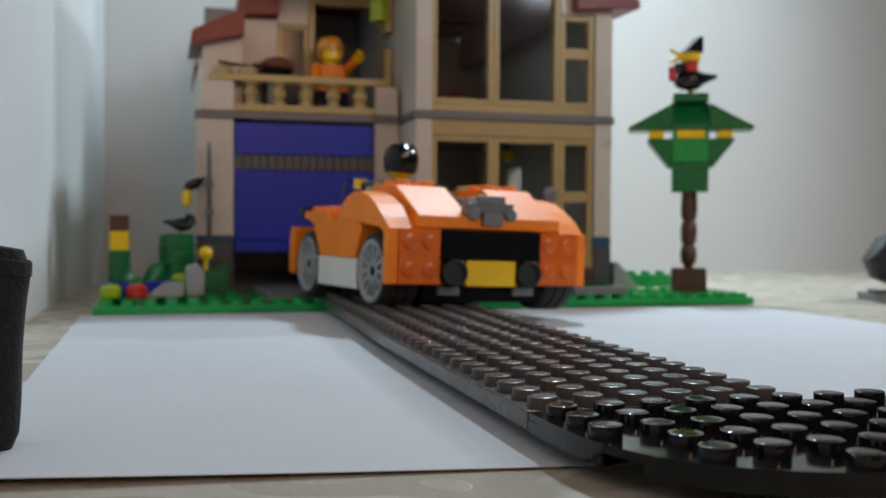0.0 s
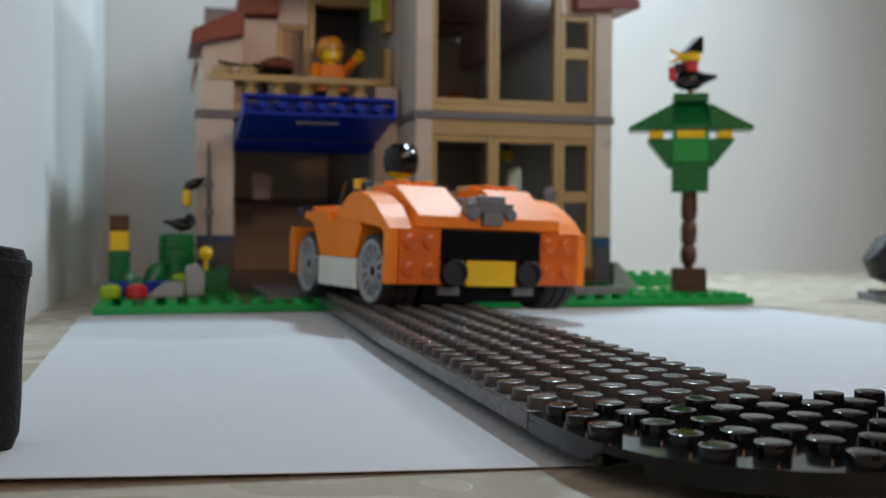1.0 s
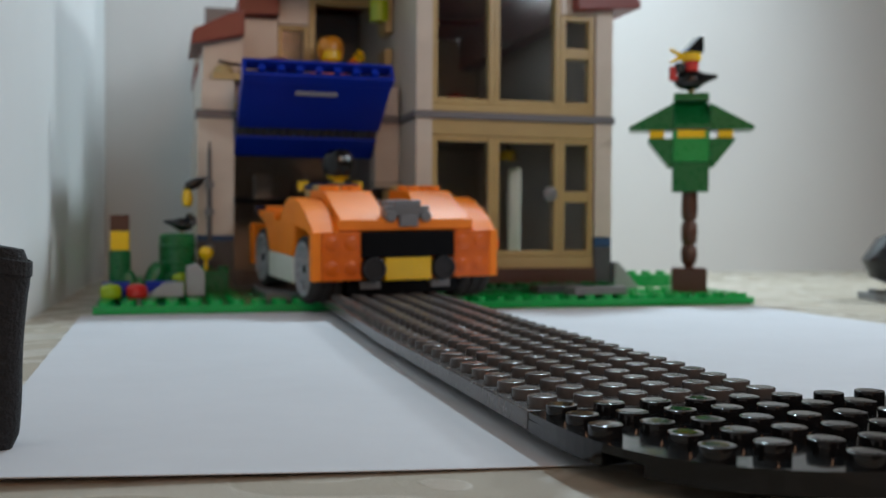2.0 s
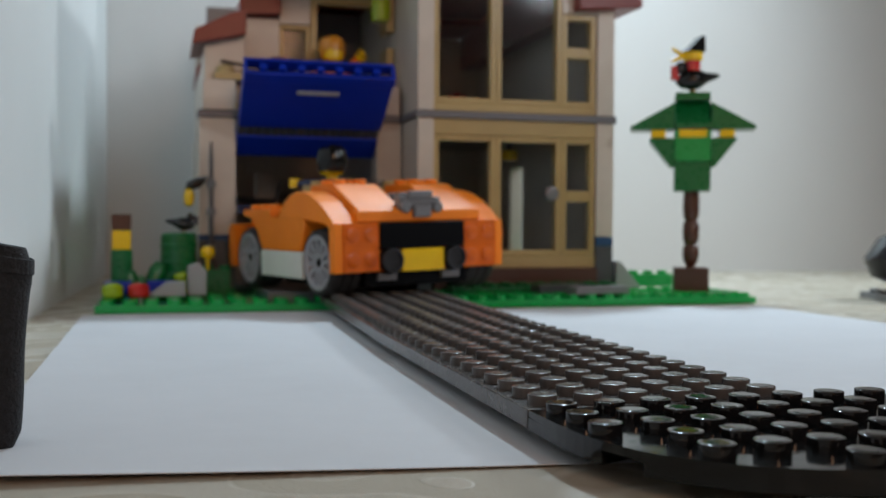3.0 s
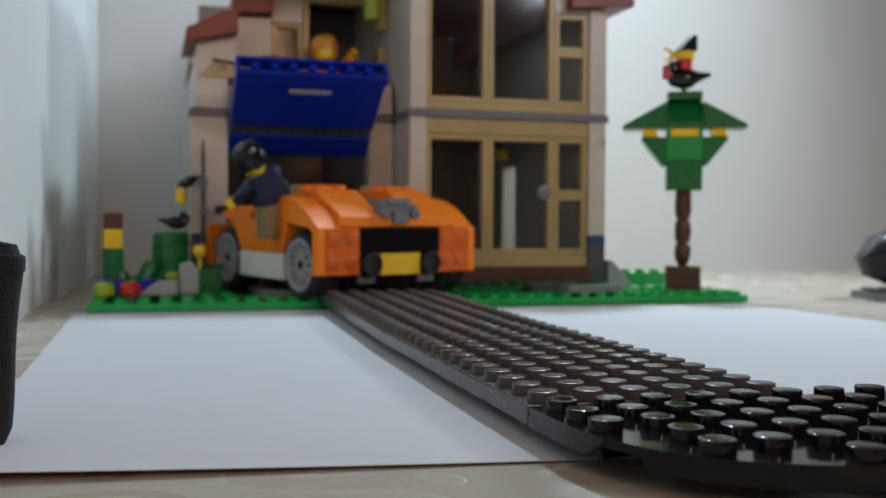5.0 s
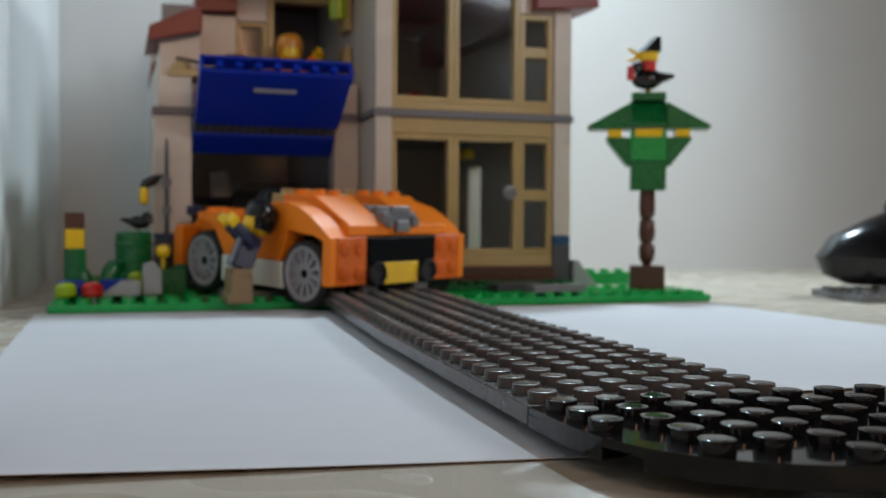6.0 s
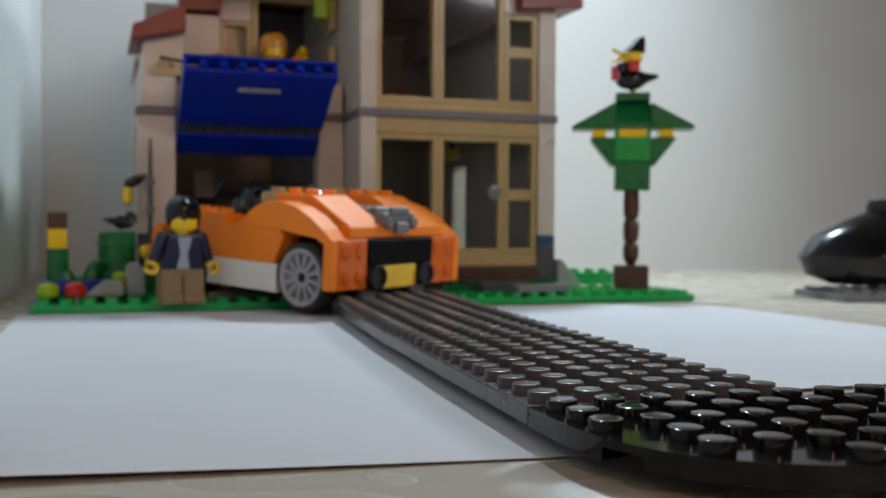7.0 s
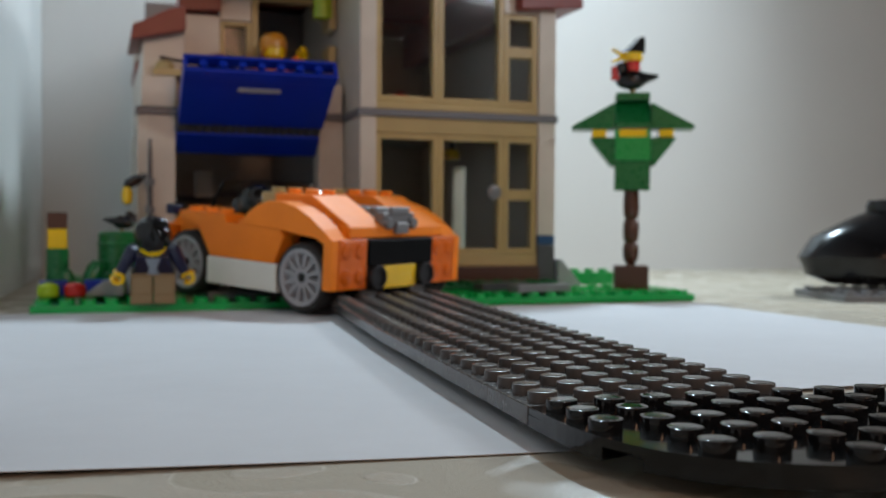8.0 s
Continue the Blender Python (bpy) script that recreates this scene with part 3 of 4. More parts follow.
def rim_mesh():
    bm = B()
    turned(bm, [(0, 4.6), (1.6, 4.6), (1.6, 5.0), (2.8, 5.1), (2.8, 3.2), (7.2, 3.6), (7.8, 5.5), (8.6, 5.9), (9.2, 5.8), (9.3, 5.2), (8.8, 4.8), (8.0, -5.6), (0, -5.6)], 36)
    for k in range(12):
        a = 2 * math.pi * k / 12
        bmesh.ops.create_cube(bm, size=1.0, matrix=Matrix.Rotation(a, 4, "Z") @ Matrix.Translation((5.3, 0, 4.5)) @ Matrix.Diagonal((5.4, 1.3, 1.3, 1)))
    return mesh_of("rim", bm, GREY)


def hub_mesh():
    bm = B()
    turned(bm, [(1.5, 4.2), (1.5, 5.1), (0, 5.1)], 12)
    return mesh_of("axle_cap", bm, BLACK)


TYRE, RIM, CAP = tyre_mesh(), rim_mesh(), hub_mesh()
WHEELS = []
GROW = 1.12
WHEEL_R = 12.6


def car():
    ob = thing("toy_car", 0, 0, 0, "orange building-brick roadster with white side skirts and grey wheels", "toy car")

    def add(name, mat, label="", *boxes, bev=0.35):
        bm = B()
        for b in boxes:
            box(bm, *b, bev)
        return part(name, bm, mat, ob, label)

    add("chassis", MATT_BLACK, "", (-20, 20, 4, 92, 5, 12), (-23.9, 23.9, 27, 57, 4.5, 9))
    for s in (-1, 1):
        for y in (14.2, 70.5):
            w = new("wheel")
            w.parent = ob
            w.matrix_basis = Matrix.Translation(Vector((s * 26.6, y, 13.3)) * MM * GROW) @ pose(0, 0, 0, 0, 90 * s, 0)
            part("tyre", TYRE, None, w, "black rubber tyre")
            part("rim", RIM, None, w, "light grey spoked rim")
            part("axle_cap", CAP, None, w)
            WHEELS.append((w, s, y))
        x0, x1 = sorted((s * 24, s * 32.6))
        add("side_skirt", WHITE, "white side skirt", (x0, x1, 25.0, 58.6, 7.4, 16.6))
        # orange flank, sloping down to the wheel arches
        bm = B()
        extruded(bm, [(26.5, 16.7), (57.5, 16.7), (63.5, 27), (68, 28.2), (74, 28.8), (74, 31.2), (50, 31.2), (50, 28.2), (24, 28.2), (22, 26)], x0 + 0.1, x1 - 0.1, "x", bev=0.35)
        for yy in (54, 62, 70):
            stud(bm, s * 28.3, yy, 31.2)
        stud(bm, s * 28.3, 44.6, 28.2)
        part("flank", bm, ORANGE, ob)
        # curved rear wing over the wheel
        bm = B()
        crest = [(42.5, 28.3), (41, 30.6), (38, 33.2), (34, 35.4), (29, 36.8), (23, 36.9), (17, 35.6), (11, 33.0), (5, 29.2), (1.0, 26.0)]
        extruded(bm, crest + [(1.0, 24.4), (4, 24.4), (8, 26.6), (20, 27.4), (24, 28.3)], x0, x1, "x", bev=0.3)
        part("rear_wing", bm, ORANGE, ob, "curved orange wing over the rear wheel")
        # front wing
        bm = B()
        extruded(bm, [(83.6, 9.5), (89.0, 9.5), (89.0, 23), (86.5, 26), (83.6, 25)], x0, x1, "x", bev=0.3)
        part("front_wing", bm, ORANGE, ob)
        # rear corner: clear orange lamp bricks with their studs showing
        a0, a1 = sorted((s * 16.6, s * 29.8))
        add("corner_post", ORANGE, "", (min(s * 29.9, s * 33), max(s * 29.9, s * 33), 0.2, 4.0, 10.2, 26.2))
        lamp = add("tail_lamp", ORANGE_CLEAR, "clear orange tail lamp brick", (a0, a1, 0.0, 2.6, 10.2, 26.2))
        bm = B()
        for i in range(2):
            for j in range(2):
                m = Matrix.Translation((a0 + 3.3 + 6.6 * i, 0.0, 14.3 + 8 * j)) @ Matrix.Rotation(math.pi / 2, 4, "X")
                turned(bm, [(2.45, 0), (2.4, 0.35), (2.1, 0.5), (0, 0.5)], 18, m)
        part("lamp_stud", bm, ORANGE_CLEAR, lamp)
        if s > 0:
            bm = B()
            m = Matrix.Translation((32.8, 4.0, 21.0)) @ Matrix.Rotation(math.pi / 2, 4, "Y")
            turned(bm, [(2.5, 0), (2.5, 1.2), (2.2, 1.7), (0, 1.8)], 18, m)
            part("side_lamp", bm, ORANGE_CLEAR, ob, "round clear orange side lamp")
        # wheel arch lining
        add("arch_lining", BLACK, "", (min(s * 15, s * 20.5), max(s * 15, s * 20.5), 3, 26, 12, 26.3))
        add("arch_lining", BLACK, "", (min(s * 15, s * 20.5), max(s * 15, s * 20.5), 59, 84, 12, 27))
        # raised head fairing
        h0, h1 = sorted((s * 6.5, s * 23.2))
        bm = B()
        extruded(bm, [(1.6, 26.6), (1.6, 30.0), (19, 39.2), (36, 39.2), (36, 26.6)], h0, h1, "x", bev=0.35)
        part("fairing", bm, ORANGE, ob, "sloping orange head fairing")
        bm = B()
        for xx in (s * 10.8, s * 18.8):
            stud(bm, xx, 23.5, 39.2)
            stud(bm, xx, 31.5, 39.2)
        part("fairing_stud", bm, ORANGE, ob)
        bm = B()
        box(bm, h0, h1, 36.1, 42.5, 30, 39.2, 0.3)
        for xx in (s * 10.8, s * 18.8):
            stud(bm, xx, 39.3, 39.2)
        part("headrest", bm, TAN, ob, "tan headrest brick")
        # exhausts
        bm = B()
        m = Matrix.Translation((s * 12.4, 2.0, 13.8)) @ Matrix.Rotation(math.pi / 2, 4, "X")
        turned(bm, [(4.0, 0), (4.0, 3.6), (3.7, 3.9), (3.0, 3.9), (3.0, 3.0), (0, 3.0)], 22, m)
        part("exhaust", bm, EXHAUST, ob, "dark grey round exhaust")
        add("bracket", MID_GREY, "", (min(s * 9, s * 16), max(s * 9, s * 16), 2, 9, 7.0, 9.6))
    add("rear_deck", ORANGE, "", (-24, 24, 1.2, 36, 26.4, 30.0))
    add("rear_panel", ORANGE, "", (-19, 19, 2.7, 10, 10, 26.3))
    add("grille", MATT_BLACK, "black grille bar", (-16.4, 16.4, -0.6, 3.2, 17.6, 26.0))
    add("licence_plate", YELLOW, "plain yellow plate", (-8.3, 8.3, -0.2, 3.2, 9.8, 17.4))
    # exposed engine between the fairings
    bm = B()
    box(bm, -5.6, 5.6, 4, 26, 30.1, 33.4, 0.3)
    box(bm, -8, 8, 1.4, 5.2, 31.2, 34.4, 0.4)
    box(bm, -3.2, 3.4, -0.6, 3.0, 27.6, 31.4, 0.5)
    for xx in (-6.2, 6.2):
        m = Matrix.Translation((xx, 2.4, 31.0)) @ Matrix.Rotation(math.pi / 2, 4, "X")
        turned(bm, [(1.9, -1), (1.9, 2.6), (1.5, 3.0), (0, 3.0)], 12, m)
    box(bm, -4.6, 4.6, 0.6, 2.4, 34.0, 36.4, 0.4)
    for yy in (9, 15, 21):
        box(bm, -4.6, 4.6, yy - 1.6, yy + 1.6, 33.4, 36.0, 0.4)
    part("engine", bm, MID_GREY, ob, "grey engine block with pipes")
    # cockpit
    add("cockpit_floor", DARK_GREY, "", (-24, 24, 43, 66, 12.1, 15))
    add("seat", BLACK, "black seat", (-19, -2, 43.2, 56, 15.1, 17.6), (-19, -2, 42.8, 47.2, 17.7, 37.5), (-18, -3, 42.8, 46.4, 37.4, 38.9), (3, 19, 43.2, 46.5, 15.1, 40), (3, 19, 46.6, 56, 15.1, 19), (-19, -3, 59.5, 65.9, 15.1, 33), (-17, -5, 60.5, 65.0, 32.9, 34.4), bev=0.9)
    add("dashboard", BLACK, "", (-23.8, 23.8, 66, 74, 15.1, 29.6))
    bm = B()
    turned(bm, [(5.6, 29.6), (6.4, 32), (6.2, 36), (4.6, 39.4), (2.4, 40.8), (0, 41.2)], 20, Matrix.Translation((-7, 62.5, 0)))
    turned(bm, [(2.6, 29.6), (2.8, 34), (1.6, 36.2), (0, 36.4)], 14, Matrix.Translation((-17, 60.5, 0)))
    part("console", bm, BLACK, ob, "glossy black rounded console")
    bm = B()
    m = Matrix.Translation((-10, 57, 36)) @ Matrix.Rotation(radians(60), 4, "X")
    turned(bm, [(3.9, -0.7), (4.7, -0.4), (4.7, 0.4), (3.9, 0.7), (3.9, -0.7)], 20, m, caps=False)
    box(bm, -13.9, -6.1, 56.4, 57.6, 35.6, 36.4, 0.2)
    part("steering_wheel", bm, RUBBER, ob)
    bm = B()
    extruded(bm, [(70, 29.7), (72, 29.7), (64, 42), (62.6, 42)], -22, 22, "x", bev=0.2)
    part("windscreen", bm, GLASS, ob, "smoky clear windscreen")
    bm = B()
    extruded(bm, [(74.1, 12), (74.1, 33), (82, 31), (90, 25), (93, 18), (93, 10), (80, 10)], -23.9, 23.9, "x", bev=0.5)
    part("bonnet", bm, ORANGE, ob)
    add("front_lamp", NAVY, "", (-32, -28, 78, 82, 29.5, 33))
    for data in {o.data for o in ob.children_recursive if o.type == "MESH"}:
        data.transform(Matrix.Scale(GROW, 4))
    return ob


CAR = car()


# ---- toy figures: plain little figures, feet at the origin, front towards -y ----
def figure_legs(trouser):
    bm = B()
    box(bm, -7.9, -0.2, -4, 4, 0, 10.4, 0.5)
    box(bm, 0.2, 7.9, -4, 4, 0, 10.4, 0.5)
    box(bm, -7.9, -0.2, -5.2, -3.6, 0, 3.4, 0.4)
    box(bm, 0.2, 7.9, -5.2, -3.6, 0, 3.4, 0.4)
    box(bm, -7.8, 7.8, -3.6, 3.6, 10.2, 12.9, 0.5)
    return bm


def shoulder(s, z, swing, splay=20.0, unit=1.0):
    return Matrix.Translation(Vector((s * 5.9, 0, z + 10.6)) * unit) @ Matrix.Rotation(radians(swing), 4, "X") @ Matrix.Rotation(radians(-s * splay), 4, "Y")


def add_arm(bm, s, m):
    turned(bm, [(0.1, 2.4), (2.0, 2.0), (2.5, 0.6), (2.3, -4.0), (2.0, -9.0), (0.1, -9.2)], 12, m @ Matrix.Translation((s * 1.4, 0, 0)), 0)
    palm = m @ Matrix.Translation((s * 1.6, -0.6, -11.2)) @ Matrix.Rotation(radians(90), 4, "X")
    n = 10
    prev = None
    for k in range(n + 1):
        a = radians(-60 + 300 * k / n)
        ring = [bm.verts.new(palm @ Vector((r * math.sin(a), -r * math.cos(a), h))) for r, h in ((1.4, -1.9), (2.6, -1.9), (2.6, 1.9), (1.4, 1.9))]
        if prev:
            for q in range(4):
                bm.faces.new((prev[q], prev[(q + 1) % 4], ring[(q + 1) % 4], ring[q])).material_index = 1
        else:
            bm.faces.new(ring).material_index = 1
        prev = ring
    bm.faces.new(prev).material_index = 1


def figure_top(bm, z, hair=1, arm=(0.0, 0.0), shirt=True):
    """Slots: 0 jacket, 1 skin yellow, 2 hair, 3 shirt."""
    lo, hi = 7.8, 5.6
    for a in [(-3.6, 3.6)]:
        vs = []
        for zz, w in ((z, lo), (z + 13, hi)):
            vs.append([bm.verts.new((x, y, zz)) for x, y in ((-w, a[0]), (w, a[0]), (w, a[1]), (-w, a[1]))])
        fs = [bm.faces.new(vs[0]), bm.faces.new(vs[1])]
        for k in range(4):
            fs.append(bm.faces.new((vs[0][k], vs[0][(k + 1) % 4], vs[1][(k + 1) % 4], vs[1][k])))
        bmesh.ops.bevel(bm, geom=list({e for f in fs for e in f.edges}), offset=0.5, segments=2, affect="EDGES", profile=0.5)
    if shirt:
        extruded(bm, [(-2.4, z + 0.6), (2.4, z + 0.6), (1.3, z + 6), (2.6, z + 12.4), (-2.6, z + 12.4), (-1.3, z + 6)], -3.95, -3.5, "y", 3)
    for s, swing in ((-1, arm[0]), (1, arm[1])) if arm else ():
        add_arm(bm, s, shoulder(s, z, swing))
    turned(bm, [(2.6, z + 12.9), (2.6, z + 14.2), (4.2, z + 14.5), (5.0, z + 15.6), (5.1, z + 21), (4.4, z + 22.6), (2.4, z + 23), (0, z + 23)], 24, None, 1)
    if hair:
        prof = [(5.6, -1.5), (6.3, 1.5), (6.4, 4.6), (5.7, 7.2), (3.8, 8.9), (0, 9.5)]
        before = set(bm.faces)
        turned(bm, prof, 36, Matrix.Translation((0, 0.9, z + 17.2)), 2)
        for v in {v for f in set(bm.faces) - before for v in f.verts}:
            if v.co.y < -1.5 and v.co.z < z + 19.4:
                v.co.z = z + 19.4 + 0.3 * math.sin(v.co.x * 1.7)
            v.co += Vector((0.2 * math.sin(v.co.z * 2.1), 0.15 * math.sin(v.co.x * 3.1), 0.3 * math.sin(v.co.x * 2.2 + v.co.y)))
    return bm


def driver():
    ob = part("toy_figure", figure_legs(TROUSER), TROUSER)
    tagged(ob, "small toy figure with black hair, navy jacket and tan trousers", "toy figure")
    bm = figure_top(B(), 0.0, 1, None)
    top = part("figure_top", bm, [NAVY, YELLOW, STUD_BLACK, SKY_SHIRT], ob)
    arms = []
    for s in (-1, 1):
        bm = B()
        add_arm(bm, s, Matrix.Identity(4))
        arms.append((s, part("figure_arm", bm, [NAVY, YELLOW], top)))
    return ob, top, arms


DRIVER, DRIVER_TOP, ARMS = driver()


def balcony_figure():
    bm = figure_legs(NAVY)
    for f in bm.faces:
        f.material_index = 4
    figure_top(bm, 12.9, 1, (-40, -125), False)
    ob = part("toy_figure", bm, [ORANGE, YELLOW, FAIR_HAIR, ORANGE, NAVY])
    ob.matrix_basis = pose(-0.5 * MM, 112 * MM, (FLOOR1 + 3.4) * MM, 0, 0, 12)
    tagged(ob, "small toy figure in orange standing behind the balcony rail", "toy figure")


balcony_figure()


def grill():
    ob = thing("barbecue_grill", -30, 104, FLOOR1 + 3.4, "black barbecue with a brown lump, on the balcony", "barbecue")
    bm = B()
    turned(bm, [(0, 15), (5, 15.5), (9, 18.5), (10.5, 21.5), (9.4, 21.6), (0, 20)], 20)
    part("bowl", bm, BLACK, ob)
    for k in range(3):
        a = 2.1 * k
        bm = B()
        turned(bm, [(1.1, 0), (1.1, 16.5)], 10, Matrix.Translation((5 * math.cos(a), 5 * math.sin(a), 0)))
        part("leg", bm, DARK_GREY, ob)
    bm = B()
    m = Matrix.Translation((-6, -6, 20.2)) @ Matrix.Rotation(radians(-82), 4, "Y")
    turned(bm, [(2.6, -2), (2.6, 2), (1.3, 4), (1.3, 18), (0, 18.4)], 12, m)
    part("handle", bm, BLACK, ob)
    bm = B()
    turned(bm, [(8.4, 21.6), (7.8, 24.4), (4, 26.6), (0, 27)], 18, Matrix.Translation((3, 1, 0)))
    part("lid", bm, HAIR_BROWN, ob, "reddish brown lid")


grill()


# ---- the brick tree with two birds ----
def tree():
    ob = thing("brick_tree", 151, 40, 3.3, "stylised tree of green slopes on a brown post", "toy tree", -26)
    ob.scale = (0.95, 0.95, 0.985)
    bm = B()
    box(bm, -8, 8, -8, 8, 0, 12.0, 0.4)
    part("foot", bm, BROWN, ob, "dark brown foot brick")
    bm = B()
    turned(bm, [(2.2, 12.0), (2.2, 13.0), (3.4, 14.6), (3.9, 18.0), (3.6, 21.4), (2.7, 22.6), (3.6, 24.0), (3.9, 28.0), (3.6, 32.2), (2.7, 33.6), (3.6, 35.0), (3.9, 39.0), (3.6, 46.6)], 18)
    part("post", bm, BROWN, ob, "dark brown round post")
    bm = B()
    box(bm, -8.2, 8.2, -8, 8, 46.6, 60, 0.35)
    part("core", bm, DARK_GREEN, ob)
    for s in (-1, 1):
        bm = B()
        extruded(bm, [(s * 8.4, 57.5), (s * 10, 57.5), (s * 19.8, 69.4), (s * 19.8, 70.6), (s * 8.4, 70.6)], -8, 8, "y", bev=0.35)
        part("lower_slope", bm, DARK_GREEN, ob)
        bm = B()
        box(bm, min(s * 12.4, s * 19), max(s * 12.4, s * 19), -7, 7, 70.7, 74.4, 0.3)
        part("yellow_course", bm, YELLOW, ob, "yellow plate")
        bm = B()
        extruded(bm, [(s * 28.6, 74.5), (s * 28.6, 76), (s * 8.4, 86.6), (s * 8.4, 74.5)], -8, 8, "y", bev=0.35)
        part("upper_slope", bm, DARK_GREEN, ob)
    bm = B()
    box(bm, -8.3, 8.3, -7.6, 7.6, 60.1, 74.4, 0.3)
    part("mid_core", bm, GREEN, ob)
    bm = B()
    box(bm, -6.4, 6.4, -8.3, -7.8, 70.8, 74.4, 0.15)
    part("yellow_course", bm, YELLOW, ob, "yellow plate")
    bm = B()
    extruded(bm, [(-9.4, 75), (-9.4, 77), (-1.5, 87.5), (8, 87.5), (8, 75)], -8.2, 8.2, "x", bev=0.35)
    part("front_slope", bm, DARK_GREEN, ob)
    bm = B()
    box(bm, -8, 8, -7, 7, 87.6, 91.2, 0.35)
    part("cap", bm, DARK_GREEN, ob)
    return ob


tree()


def bird(x, y, z, turn, size, beak_mat, label):
    ob = thing("toy_bird", x, y, z, label, "toy bird", turn, "birds on the toys")
    s = size
    bm = B()
    m = Matrix.Rotation(radians(80), 4, "Y")
    turned(bm, [(0, -8 * s), (2.6 * s, -6 * s), (4.6 * s, -1 * s), (4.4 * s, 2 * s), (2.4 * s, 6 * s), (0.8 * s, 12 * s), (0, 12.4 * s)], 16, Matrix.Translation((0, 0, 6 * s)) @ m)
    part("body", bm, BLACK, ob)
    bm = B()
    turned(bm, [(0, 0), (2.6 * s, 0.6 * s), (3.0 * s, 3 * s), (2.2 * s, 5.0 * s), (0, 5.6 * s)], 14, Matrix.Translation((-5.0 * s, 0, 8 * s)))
    part("crest", bm, BLACK, ob)
    bm = B()
    box(bm, -9.6 * s, -6.6 * s, -1.2 * s, 1.2 * s, 5.5 * s, 11.5 * s, 0.4 * s)
    part("beak", bm, beak_mat, ob, "coloured beak")
    bm = B()
    for q in (-1.4, 1.4):
        turned(bm, [(0.7 * s, 0), (0.6 * s, 3 * s)], 8, Matrix.Translation((0, q * s, 0)))
    part("feet", bm, TAN, ob)
    return ob


bird(151, 40, 93.2, -6, 1.05, RED, "black toy bird with a red beak on the tree top")


def flag_hat():
    """Topmost pieces of the tree: a red and yellow ring under a black wedge."""
    ob = thing("tree_topper", 151.0, 40, 103.4, "black wedge over a red and yellow ring with a small tail", "toy ornament")
    bm = B()
    can(bm, 0, 0, 0, 4.6, 3.3, 16)
    part("neck", bm, RED, ob)
    bm = B()
    can(bm, 0, 0, 4.6, 8.2, 4.4, 18)
    part("band", bm, YELLOW, ob)
    for q in (0, 1):
        bm = B()
        m = Matrix.Translation((-4, 0, 6.4)) @ Matrix.Rotation(radians(-90 + (26 if q else -20)), 4, "Y")
        turned(bm, [(1.1, 0), (0.9, 4), (0.6, 7), (0, 7.4)], 8, m)
        part("tail", bm, YELLOW, ob)
    bm = B()
    extruded(bm, [(-4.4, 8.3), (4.6, 8.3), (4.6, 15.4), (3.0, 15.8)], -3.4, 3.4, "y", bev=0.5)
    part("wedge", bm, BLACK, ob)


flag_hat()


